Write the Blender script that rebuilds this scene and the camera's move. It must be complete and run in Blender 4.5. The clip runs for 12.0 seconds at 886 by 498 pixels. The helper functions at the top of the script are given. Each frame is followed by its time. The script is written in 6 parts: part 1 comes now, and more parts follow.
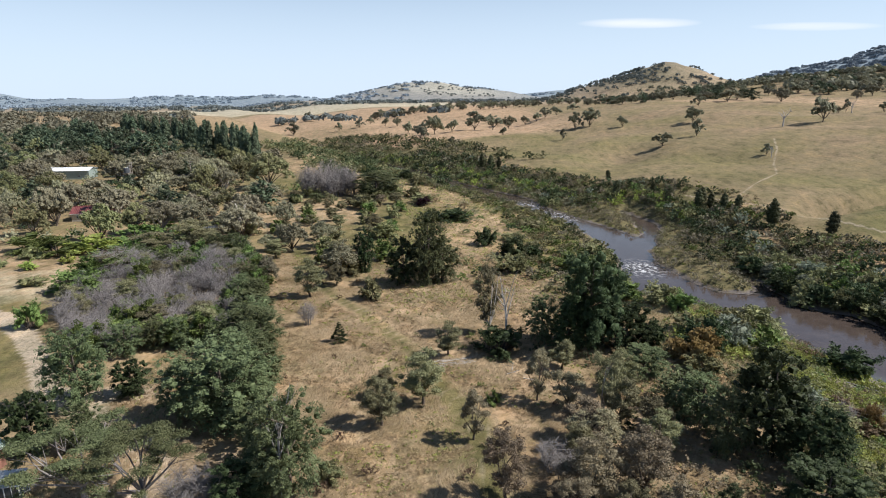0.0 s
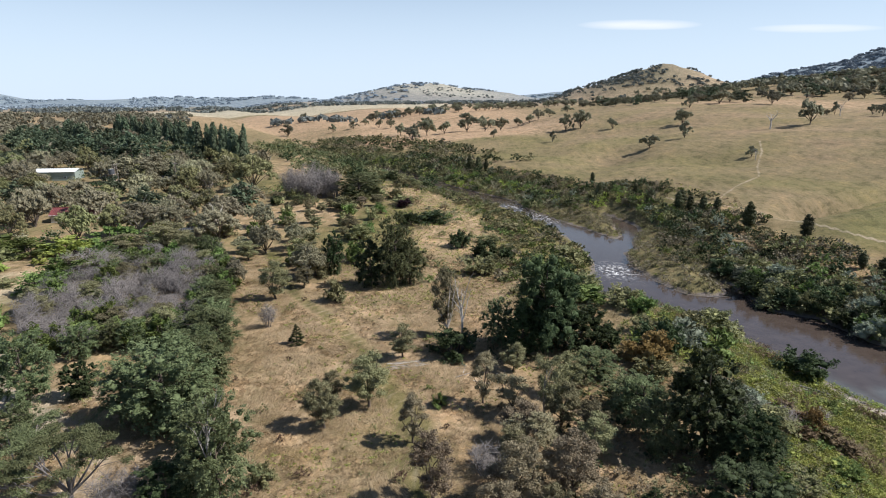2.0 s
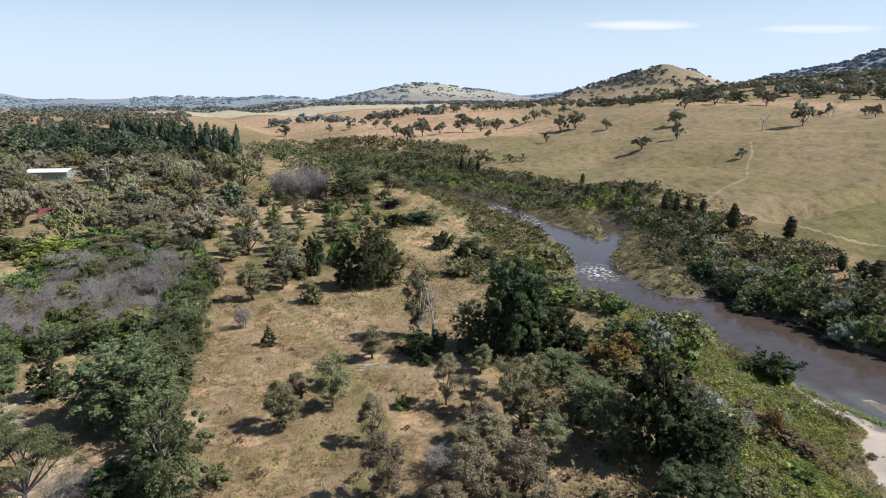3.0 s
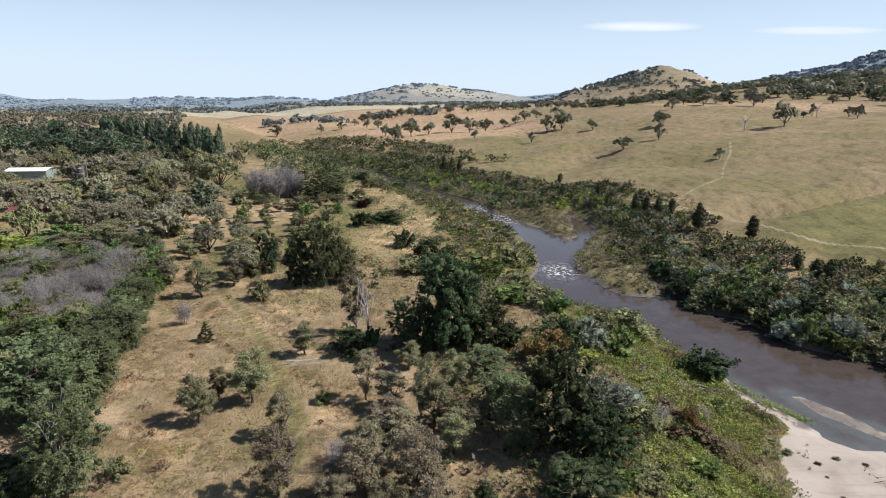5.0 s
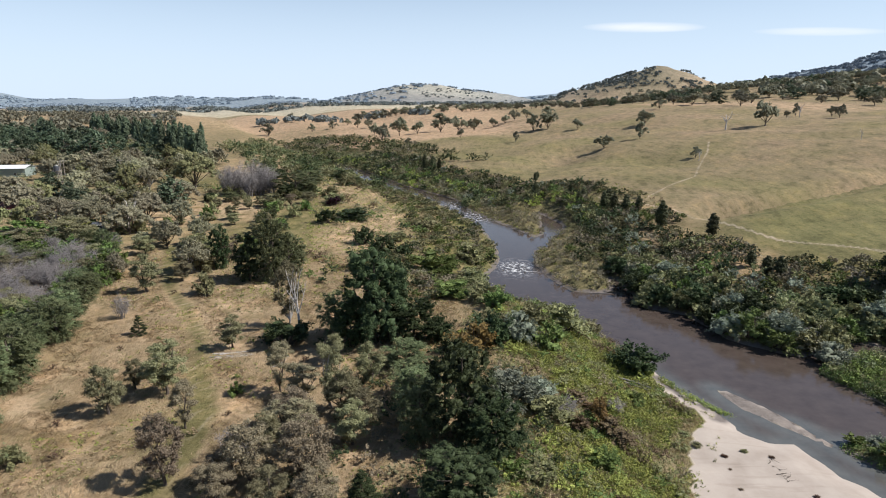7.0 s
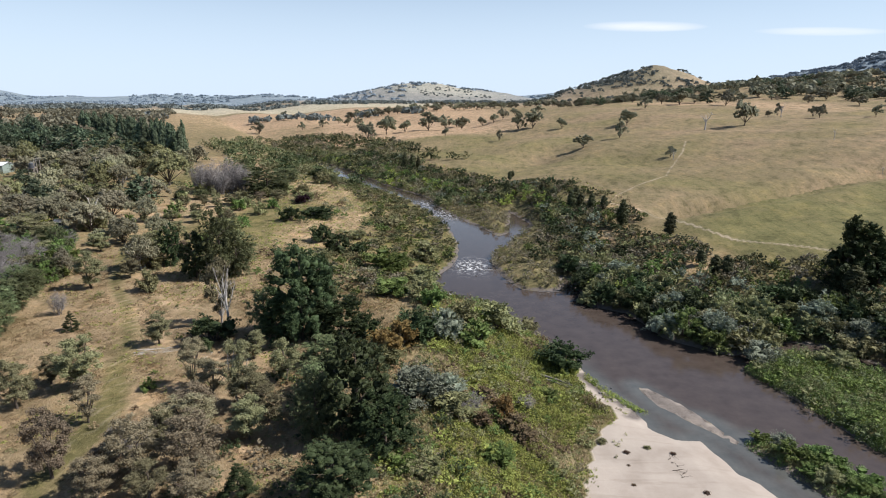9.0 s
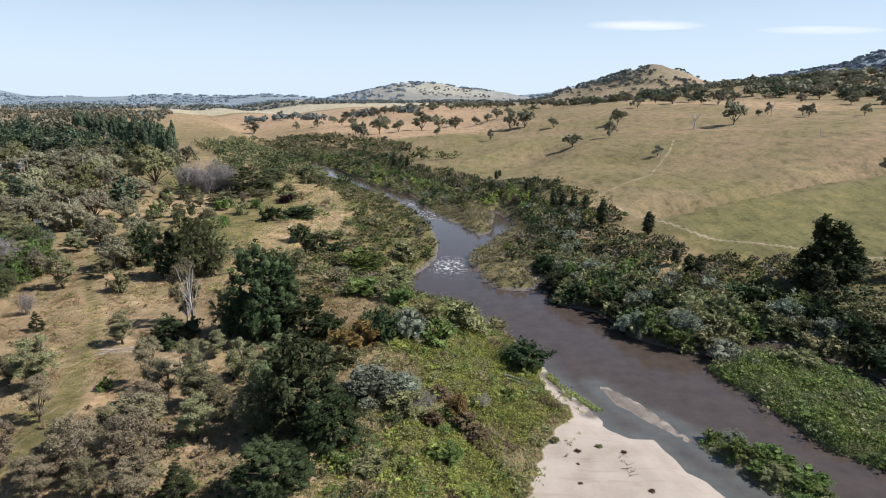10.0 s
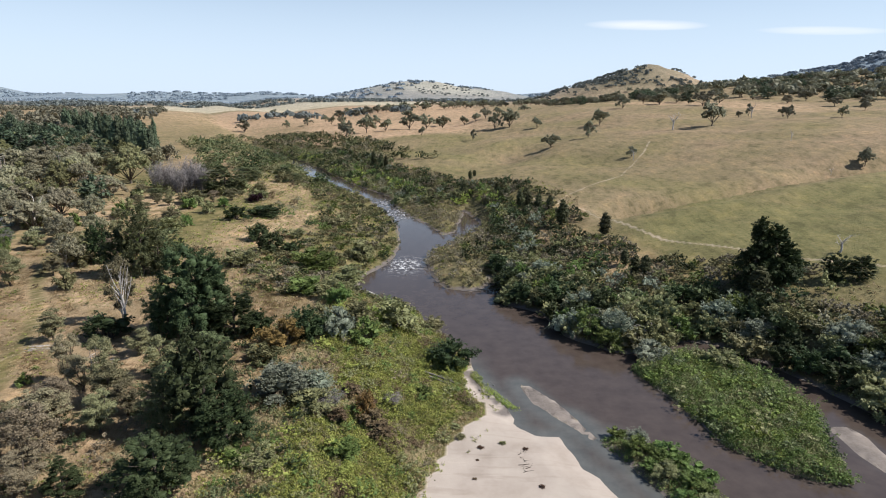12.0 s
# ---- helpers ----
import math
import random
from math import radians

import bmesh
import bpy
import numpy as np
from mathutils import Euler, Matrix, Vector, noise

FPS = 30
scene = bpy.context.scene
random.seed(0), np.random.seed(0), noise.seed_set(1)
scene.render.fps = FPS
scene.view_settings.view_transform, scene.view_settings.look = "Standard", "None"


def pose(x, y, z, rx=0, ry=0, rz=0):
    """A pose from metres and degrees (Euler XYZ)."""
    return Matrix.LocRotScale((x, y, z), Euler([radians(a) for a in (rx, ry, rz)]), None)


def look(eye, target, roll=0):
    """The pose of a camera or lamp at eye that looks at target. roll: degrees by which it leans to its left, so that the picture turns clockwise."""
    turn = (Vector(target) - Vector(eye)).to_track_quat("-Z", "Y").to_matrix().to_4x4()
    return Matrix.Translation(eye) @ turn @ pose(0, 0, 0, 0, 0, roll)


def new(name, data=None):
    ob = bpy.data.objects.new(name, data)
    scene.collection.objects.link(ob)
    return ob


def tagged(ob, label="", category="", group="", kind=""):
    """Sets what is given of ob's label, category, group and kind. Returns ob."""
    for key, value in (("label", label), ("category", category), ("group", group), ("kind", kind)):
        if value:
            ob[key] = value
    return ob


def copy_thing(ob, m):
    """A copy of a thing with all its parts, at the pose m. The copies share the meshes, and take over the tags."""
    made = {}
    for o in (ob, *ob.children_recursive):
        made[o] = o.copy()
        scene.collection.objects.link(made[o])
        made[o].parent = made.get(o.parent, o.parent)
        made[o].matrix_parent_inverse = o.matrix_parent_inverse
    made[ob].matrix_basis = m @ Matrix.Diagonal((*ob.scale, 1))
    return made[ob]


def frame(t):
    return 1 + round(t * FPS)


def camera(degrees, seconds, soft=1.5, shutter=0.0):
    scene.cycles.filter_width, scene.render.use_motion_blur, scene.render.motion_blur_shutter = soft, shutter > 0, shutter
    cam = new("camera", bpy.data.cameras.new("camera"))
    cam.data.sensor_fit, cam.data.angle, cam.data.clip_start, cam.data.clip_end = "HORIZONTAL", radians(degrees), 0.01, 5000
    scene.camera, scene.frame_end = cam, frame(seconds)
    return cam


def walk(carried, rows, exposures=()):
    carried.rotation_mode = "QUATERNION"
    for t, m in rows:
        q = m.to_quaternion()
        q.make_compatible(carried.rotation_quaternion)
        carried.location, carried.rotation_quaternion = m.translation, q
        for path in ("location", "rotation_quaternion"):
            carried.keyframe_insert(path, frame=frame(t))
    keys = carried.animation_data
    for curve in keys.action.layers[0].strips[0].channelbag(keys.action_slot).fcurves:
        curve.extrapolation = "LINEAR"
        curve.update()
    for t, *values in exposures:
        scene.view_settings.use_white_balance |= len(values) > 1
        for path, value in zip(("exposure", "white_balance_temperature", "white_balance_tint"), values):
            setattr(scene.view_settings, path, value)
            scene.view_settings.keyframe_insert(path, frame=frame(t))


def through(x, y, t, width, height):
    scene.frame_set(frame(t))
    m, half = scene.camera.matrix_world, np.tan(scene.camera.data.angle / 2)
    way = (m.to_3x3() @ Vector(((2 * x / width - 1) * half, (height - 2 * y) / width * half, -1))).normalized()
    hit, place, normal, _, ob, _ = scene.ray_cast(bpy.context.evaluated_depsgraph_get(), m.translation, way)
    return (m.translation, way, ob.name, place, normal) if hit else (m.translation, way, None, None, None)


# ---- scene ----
cam = camera(73.0, 12.0, soft=1.0)
PATH = [
    (0, (0.304, 0.106, 45.088), (0.284, 2.046, 44.599), -0.3),
    (0.5, (1.666, 0.069, 45.103), (1.646, 2.008, 44.616), -0.3),
    (1, (3.382, -0.041, 45.228), (3.361, 1.899, 44.741), -0.3),
    (1.5, (5.345, -0.078, 45.315), (5.325, 1.862, 44.829), -0.2),
    (2, (7.493, -0.102, 45.418), (7.473, 1.838, 44.933), -0.2),
    (2.5, (9.864, -0.254, 45.67), (9.843, 1.686, 45.185), -0.2),
    (3, (12.5, -0.553, 45.904), (12.477, 1.387, 45.419), -0.1),
    (5, (23.393, -0.874, 45.28), (23.368, 1.067, 44.798), 0.0),
    (5.5, (26.167, -0.882, 44.983), (26.141, 1.059, 44.502), 0.1),
    (6, (29.183, -1.004, 44.71), (29.155, 0.938, 44.229), 0.1),
    (6.5, (32.198, -1.163, 44.543), (32.169, 0.779, 44.062), 0.1),
    (7, (35.196, -1.296, 44.407), (35.167, 0.645, 43.926), 0.1),
    (9, (47.318, -1.858, 44.467), (47.288, 0.082, 43.982), 0.3),
    (9.5, (50.346, -2.011, 44.551), (50.317, -0.071, 44.065), 0.3),
    (10, (53.576, -2.079, 44.621), (53.545, -0.139, 44.134), 0.2),
    (10.5, (56.698, -2.301, 44.73), (56.666, -0.361, 44.242), 0.3),
    (11, (59.622, -2.794, 44.946), (59.591, -0.855, 44.457), 0.4),
    (11.5, (62.722, -3.151, 45.123), (62.692, -1.212, 44.634), 0.4),
    (12, (65.858, -3.501, 45.381), (65.827, -1.562, 44.89), 0.5),
]
walk(cam, [(t, look(eye, target, roll)) for t, eye, target, roll in PATH])

# ---- light: clear late-morning sky, one sun to the right ----
SUN_AZIMUTH, SUN_HEIGHT = 92.0, 46.0          # degrees clockwise from the y axis, and above the horizon
world = bpy.data.worlds.new("sky")
scene.world = world
world.use_nodes = True
wn, wl = world.node_tree.nodes, world.node_tree.links
wn.clear()
sky = wn.new("ShaderNodeTexSky")
sky.sky_type = "NISHITA"
sky.sun_disc = False
sky.sun_elevation = radians(SUN_HEIGHT)
sky.sun_rotation = radians(SUN_AZIMUTH)
sky.altitude, sky.air_density, sky.dust_density, sky.ozone_density = 500, 1.0, 0.4, 2.0
ways = wn.new("ShaderNodeTexCoord")
part_xyz = wn.new("ShaderNodeSeparateXYZ")
wl.new(ways.outputs["Generated"], part_xyz.inputs[0])
# pale haze low down, clear blue higher up
low = wn.new("ShaderNodeMapRange")
low.interpolation_type = "SMOOTHSTEP"
low.inputs["From Min"].default_value, low.inputs["From Max"].default_value = 0.0, 0.34
low.inputs["To Min"].default_value, low.inputs["To Max"].default_value = 0.9, 0.0
wl.new(part_xyz.outputs["Z"], low.inputs["Value"])
wash = wn.new("ShaderNodeMix")
wash.data_type = "RGBA"
wl.new(low.outputs[0], wash.inputs[0])
wl.new(sky.outputs[0], wash.inputs[6])
wash.inputs[7].default_value = (6.6, 8.0, 9.9, 1)


def sky_sum(op, a, b):
    m = wn.new("ShaderNodeMath")
    m.operation = op
    for sock, v in zip(m.inputs, (a, b)):
        if isinstance(v, (int, float)):
            sock.default_value = v
        else:
            wl.new(v, sock)
    return m.outputs[0]


# two thin streaks of cloud low in the sky
wisps = wn.new("ShaderNodeTexNoise")
wisps.inputs["Scale"].default_value, wisps.inputs["Detail"].default_value = 14.0, 6.0
stretch = wn.new("ShaderNodeMapping")
stretch.inputs["Scale"].default_value = (0.6, 0.6, 6.0)
wl.new(ways.outputs["Generated"], stretch.inputs[0])
wl.new(stretch.outputs[0], wisps.inputs["Vector"])
side, rise = sky_sum("DIVIDE", part_xyz.outputs["X"], sky_sum("MAXIMUM", part_xyz.outputs["Y"], 0.05)), sky_sum("DIVIDE", part_xyz.outputs["Z"], sky_sum("MAXIMUM", part_xyz.outputs["Y"], 0.05))
cloud = None
for cu, cv, hu, hv, how in ((0.300, 0.1125, 0.10, 0.0085, 1.0), (0.578, 0.106, 0.11, 0.0070, 0.8)):
    du = sky_sum("POWER", sky_sum("ABSOLUTE", sky_sum("DIVIDE", sky_sum("SUBTRACT", side, cu), hu), 0), 2)
    dv = sky_sum("POWER", sky_sum("ABSOLUTE", sky_sum("DIVIDE", sky_sum("SUBTRACT", rise, cv), hv), 0), 2)
    one = sky_sum("MULTIPLY", sky_sum("MAXIMUM", sky_sum("SUBTRACT", 1.0, sky_sum("ADD", du, dv)), 0.0), how)
    cloud = one if cloud is None else sky_sum("ADD", cloud, one)
cloud = sky_sum("MULTIPLY", cloud, sky_sum("MULTIPLY", wisps.outputs[0], 1.3))
white = wn.new("ShaderNodeMix")
white.data_type = "RGBA"
wl.new(sky_sum("MINIMUM", cloud, 0.8), white.inputs[0])
wl.new(wash.outputs[2], white.inputs[6])
white.inputs[7].default_value = (9.6, 9.8, 10.2, 1)
back = wn.new("ShaderNodeBackground")
back.inputs[1].default_value = 0.083
wout = wn.new("ShaderNodeOutputWorld")
wl.new(white.outputs[2], back.inputs[0])
wl.new(back.outputs[0], wout.inputs[0])

sun_data = bpy.data.lights.new("sun", "SUN")
sun_data.energy, sun_data.angle, sun_data.color = 5.0, radians(0.53), (1.0, 0.97, 0.93)
sun = new("sun", sun_data)
_a, _e = radians(SUN_AZIMUTH), radians(SUN_HEIGHT)
sun.matrix_world = look((math.sin(_a) * math.cos(_e) * 100, math.cos(_a) * math.cos(_e) * 100, math.sin(_e) * 100), (0, 0, 0))
scene.view_settings.exposure = 0.4

# ---- the lie of the land ----
LEFT_BANK = [(-120, 540), (-80, 470), (-47.7, 418.3), (-17.5, 338.2), (-4.4, 322.6), (7.5, 300.2), (22.3, 279.2), (32.3, 253.4), (39.5, 232.8),
             (46.3, 207.2), (49.1, 183.1), (49.1, 167.5), (47.3, 156.3), (42.5, 144.3), (43.0, 133.6), (48.6, 125.6), (58.0, 119.7),
             (62.7, 107.6), (69.2, 98.3), (69.8, 92.4), (71.5, 84.2), (74.6, 78.0), (75.3, 74.8), (74.6, 73.6), (77.8, 70.4),
             (81.4, 70.9), (82.6, 63.4), (84.4, 61.7), (86.1, 57.8), (93, 40), (108, 10), (135, -60), (170, -160)]
RIGHT_BANK = [(-112, 545), (-70, 472), (-37.9, 415.6), (-14.6, 371.1), (10.5, 317.1), (22.7, 295.5), (36.4, 273.5), (41.4, 248.4), (51.5, 222.0),
              (58.6, 205.1), (62.8, 194.5), (66.7, 199.1), (69.6, 226.5), (70.7, 238.5), (76.2, 216.0), (73.2, 201.2), (66.7, 190.5),
              (65.8, 182.5), (60.5, 176.3), (58.6, 159.8), (60.7, 146.1), (64.5, 136.7), (70.7, 133.9), (74.3, 137.2), (75.9, 146.8),
              (77.8, 144.4), (78.1, 124.9), (85.7, 119.7), (88.3, 107.1), (94.5, 100.5), (98.2, 98.9), (106.4, 101.7), (111.4, 105.2),
              (116.5, 103.6), (121.0, 97.0), (124.4, 89.5), (127.5, 83.0), (129.5, 76.0), (131, 69.8), (141, 50), (165, 5), (200, -60), (240, -160)]
ISLAND = [(96.8, 92.3), (102.7, 96.8), (110.9, 99.9), (115.6, 96.4), (119.0, 89.9), (120.2, 83.0), (120.3, 77.8), (117.5, 69.5),
          (115.0, 60.9), (110.7, 61.7), (107.2, 64.4), (103.3, 68.4), (102.1, 74.8), (100.1, 83.2)]
GRAVEL_BAR = [(77.1, 86.7), (78.5, 86.0), (82.3, 80.8), (85.1, 73.5), (86.5, 70.3), (85.2, 69.5), (82.4, 74.2), (78.2, 79.8)]
SMALL_ISLAND = [(86.2, 70.0), (90.8, 72.2), (93.4, 68.1), (96.3, 63.8), (98.1, 58.8), (99.5, 52), (97, 47), (92.1, 56.1), (89.1, 63.6), (87.1, 67.3)]
SIDE_BAR = [(120.0, 74.4), (123.0, 74.8), (124.0, 71.8), (123.5, 65.2), (120.8, 62.7), (119.6, 67.9)]
SAND = [(69.8, 93), (67.5, 90), (68.2, 83), (71.0, 78), (70.6, 75), (67.5, 71), (65.0, 65), (62.5, 57), (62, 45), (70, 20), (85, -20), (120, -60),
        (140, -60), (110, 10), (94, 40), (87.1, 57.8), (85, 62.5), (83.6, 64), (82.4, 71.9), (77.8, 71.5), (75.6, 74), (76.0, 75), (72.3, 85)]
SPUR = [(112, 181), (122.5, 182.8), (146.8, 187.5), (178.7, 197.5), (216.6, 210.5), (300, 240)]
REED_STRIP = [(69.8, 89.2), (71.6, 84.5), (74.0, 80.2), (75.6, 78.0)]
WEEDY = [(41.0, 36), (41.2, 48.8), (43.0, 64.4), (49.4, 72.8), (46, 83.7), (40, 92), (44, 103), (52, 118), (59, 118.5), (62.8, 107), (69.5, 97), (69.8, 89.0), (71.2, 75.2), (67.4, 69.5), (64.5, 60), (63.5, 40)]
WATER = LEFT_BANK + RIGHT_BANK[::-1]


def inside(poly, x, y):
    r = np.zeros(np.shape(x), bool)
    for (x0, y0), (x1, y1) in zip(poly, poly[1:] + poly[:1]):
        if y0 != y1:
            r ^= ((y0 > y) != (y1 > y)) & (x < (x1 - x0) * (y - y0) / (y1 - y0) + x0)
    return r


def edge_distance(line, x, y, closed=True):
    best = np.full(np.shape(x), 1e12)
    for (x0, y0), (x1, y1) in zip(line, line[1:] + (line[:1] if closed else [])):
        dx, dy = x1 - x0, y1 - y0
        k = np.clip(((x - x0) * dx + (y - y0) * dy) / (dx * dx + dy * dy + 1e-9), 0, 1)
        best = np.minimum(best, (x - x0 - k * dx) ** 2 + (y - y0 - k * dy) ** 2)
    return np.sqrt(best)


def signed(poly, x, y):
    """Distance to the outline, positive inside."""
    return np.where(inside(poly, x, y), 1, -1) * edge_distance(poly, x, y)


def ease(v, a, b):
    k = np.clip((v - a) / (b - a), 0, 1)
    return k * k * (3 - 2 * k)


def wobble(x, y, scale, seed=0):
    """Smooth, cheap unevenness between about -1 and 1."""
    a, b = x / scale + seed * 1.7, y / scale - seed * 2.3
    return (np.sin(a * 1.1 + 1.3 * np.sin(b * 0.9 + seed)) + np.sin(b * 1.3 + 1.1 * np.sin(a * 1.2 - seed)) + np.sin((a + b) * 2.1 + seed) * 0.5) / 2.5


def bump(x, y, cx, cy, sx, sy, turn=0.0):
    c, s = math.cos(radians(turn)), math.sin(radians(turn))
    u, v = (x - cx) * c + (y - cy) * s, -(x - cx) * s + (y - cy) * c
    return np.exp(-0.5 * ((u / sx) ** 2 + (v / sy) ** 2))


def across(x, y):
    """How far up the right-hand slope a place lies, from the river's line."""
    return 0.897 * (x - 124) + 0.443 * (y - 70)


def past_spur(x, y):
    """Distance behind the crest of the low grassy spur."""
    return np.where(y > 182.8 + 0.285 * (x - 120), 1.0, -1.0) * edge_distance(SPUR, x, y, False)


def base_height(x, y):
    s = across(x, y)
    left = 5.8 + 2.5 * ease(y, 150, 420) + 4.0 * ease(y, 420, 900) + 0.5 * wobble(x, y, 26)
    rise = np.interp(s, [0, 40, 90, 122, 150, 222, 290, 360, 600, 3000], [1.5, 8.0, 15.0, 19.8, 22.5, 33.0, 37.5, 40.0, 42.0, 42.0])
    rise = 13.0 + (rise - 13.0) * np.where(rise > 13, ease(x + 0.35 * y, -60, 330), 1.0)
    right = rise + (2.1 * wobble(x, y, 38, 1) + 0.6 * wobble(x, y, 13, 6)) * ease(s, 30, 110)
    # the spur and the gully behind it
    behind = past_spur(x, y)
    right = right + (1.2 * np.exp(-((behind + 5) / 9) ** 2) - 6.5 * np.exp(-((behind - 12) / 8.0) ** 2)) * ease(x, 108, 130) * ease(x, 330, 260) - 5.0 * bump(x, y, 98, 338, 35, 14, 60)
    z = left + (right - left) * ease(s, -30, 12)
    # the pasture falls away again behind its brow
    z = z - 12.0 * ease(y - 1.2 * x, 330, 620) * ease(s, 80, 200)
    # the far country
    z = z + 32 * bump(x, y, 760, 900, 260, 190) + 20 * bump(x, y, 1150, 1000, 420, 300)
    z = z + 68 * bump(x, y, 600, 1760, 80, 200) + 46 * bump(x, y, 725, 1830, 80, 240) + 50 * bump(x, y, 470, 1790, 95, 220) + 13 * wobble(x, y, 62, 11) * bump(x, y, 600, 1780, 190, 220)
    z = z + 84 * bump(x, y, -160, 3900, 190, 300) + 62 * bump(x, y, 190, 4000, 230, 300) + 40 * bump(x, y, -480, 3950, 190, 280) + 10 * wobble(x, y, 130, 12) * bump(x, y, 0, 3950, 420, 260)
    z = z + 385 * bump(x, y, 3430, 4600, 380, 500) + 185 * bump(x, y, 2560, 4650, 380, 420)
    z = z + 36 * bump(x, y, -1350, 4300, 300, 250) + 40 * bump(x, y, -1850, 4500, 350, 250) + 34 * bump(x, y, -2500, 4400, 400, 250)
    z = z + 118 * bump(x, y, -3640, 4500, 330, 300) + 75 * bump(x, y, -350, 4600, 110, 250) + 70 * bump(x, y, 900, 4650, 300, 200)
    z = z + (6 * wobble(x, y, 170, 3) + 2.5 * wobble(x, y, 60, 4)) * ease(y, 2000, 2700)
    return z


def land(x, y):
    """Ground height and the signed distance from the water's edge (positive on land)."""
    x, y = np.asarray(x, float), np.asarray(y, float)
    wet = signed(WATER, x, y)
    for isle in (ISLAND, SMALL_ISLAND, GRAVEL_BAR, SIDE_BAR):
        wet = np.minimum(wet, -signed(isle, x, y))
    d = -wet + 0.35 * wobble(x, y, 2.3, 5)
    base = base_height(x, y)
    s = across(x, y)
    left_side = edge_distance(LEFT_BANK, x, y, False) < edge_distance(RIGHT_BANK, x, y, False)
    bank = np.where(left_side, 20.0 + 34.0 * ease(y, 112, 165), 26.0)
    k = np.clip(d / bank, 0, 1)
    up = base * (1 - (1 - k) ** 2)
    up = np.maximum(up, 0) + 0.14 * wobble(x, y, 5, 7) * ease(d, 1, 6)
    low = 0.17 * np.clip(d, 0, 4)
    sand = signed(SAND, x, y)
    up = np.where(sand > -20, low + (up - low) * ease(-sand, -0.2, 20.0), up)
    up = np.where(signed(ISLAND, x, y) > -0.5, 0.9 * ease(d, 0, 3.0), up)
    up = np.where(signed(SMALL_ISLAND, x, y) > -0.5, 0.6 * ease(d, 0, 2.5), up)
    bar = np.maximum(signed(GRAVEL_BAR, x, y), signed(SIDE_BAR, x, y))
    up = np.where(bar > -0.4, 0.14 * np.clip(d, 0, 2), up)
    z = np.where(d > 0, up, np.maximum(-1.6, d * 0.22))
    return z, d



# ---- materials ----
def nodes_of(name):
    m = bpy.data.materials.new(name)
    m.use_nodes = True
    nt = m.node_tree
    nt.nodes.clear()
    out = nt.nodes.new("ShaderNodeOutputMaterial")
    bs = nt.nodes.new("ShaderNodeBsdfPrincipled")
    nt.links.new(bs.outputs[0], out.inputs[0])
    return m, nt.nodes, nt.links, bs, out


def noise_tex(nodes, links, vec, scale, detail=4.0, rough=0.6):
    n = nodes.new("ShaderNodeTexNoise")
    n.inputs["Scale"].default_value, n.inputs["Detail"].default_value, n.inputs["Roughness"].default_value = scale, detail, rough
    links.new(vec, n.inputs["Vector"])
    return n


def ramp(nodes, links, fac, stops):
    r = nodes.new("ShaderNodeValToRGB")
    while len(r.color_ramp.elements) < len(stops):
        r.color_ramp.elements.new(0.5)
    for e, (p, c) in zip(r.color_ramp.elements, stops):
        e.position, e.color = p, (*c, 1) if len(c) == 3 else c
    links.new(fac, r.inputs[0])
    return r


def blend(nodes, links, fac, a, b, mode="MIX"):
    m = nodes.new("ShaderNodeMix")
    m.data_type, m.blend_type = "RGBA", mode
    for sock, v in ((m.inputs[0], fac), (m.inputs[6], a), (m.inputs[7], b)):
        if isinstance(v, (int, float)):
            sock.default_value = v
        elif isinstance(v, tuple):
            sock.default_value = (*v, 1)
        else:
            links.new(v, sock)
    return m.outputs[2]


def calc(nodes, links, op, a, b=0.0):
    m = nodes.new("ShaderNodeMath")
    m.operation, m.use_clamp = op, False
    for sock, v in ((m.inputs[0], a), (m.inputs[1], b)):
        if isinstance(v, (int, float)):
            sock.default_value = v
        else:
            links.new(v, sock)
    return m.outputs[0]


def leaf_material(name, dark, light, spread=0.10, through=0.2, rough=0.55):
    """Foliage: each leaf clump and each plant differs a little; some light comes through."""
    m, n, l, bs, out = nodes_of(name)
    geo, info = n.new("ShaderNodeNewGeometry"), n.new("ShaderNodeObjectInfo")
    pos = n.new("ShaderNodeTexCoord")
    big = noise_tex(n, l, pos.outputs["Object"], 0.6, 3.0)
    f = calc(n, l, "ADD", calc(n, l, "MULTIPLY", geo.outputs["Random Per Island"], 0.26), calc(n, l, "MULTIPLY", big.outputs[0], 0.72))
    f = calc(n, l, "SUBTRACT", f, 0.02)
    col = ramp(n, l, f, [(0.1, dark), (0.9, light)])
    hsv = n.new("ShaderNodeHueSaturation")
    l.new(col.outputs[0], hsv.inputs["Color"])
    r1 = calc(n, l, "MULTIPLY", calc(n, l, "SUBTRACT", info.outputs["Random"], 0.5), spread * 0.5)
    l.new(calc(n, l, "ADD", r1, 0.5), hsv.inputs["Hue"])
    l.new(calc(n, l, "ADD", calc(n, l, "MULTIPLY", info.outputs["Random"], spread * 5.0), 1.0 - spread * 2.5), hsv.inputs["Value"])
    l.new(hsv.outputs[0], bs.inputs["Base Color"])
    bs.inputs["Roughness"].default_value = rough
    bs.inputs["Specular IOR Level"].default_value = 0.12
    tr = n.new("ShaderNodeBsdfTranslucent")
    l.new(hsv.outputs[0], tr.inputs[0])
    mix = n.new("ShaderNodeMixShader")
    mix.inputs[0].default_value = through
    l.new(bs.outputs[0], mix.inputs[1])
    l.new(tr.outputs[0], mix.inputs[2])
    l.new(mix.outputs[0], out.inputs[0])
    return m


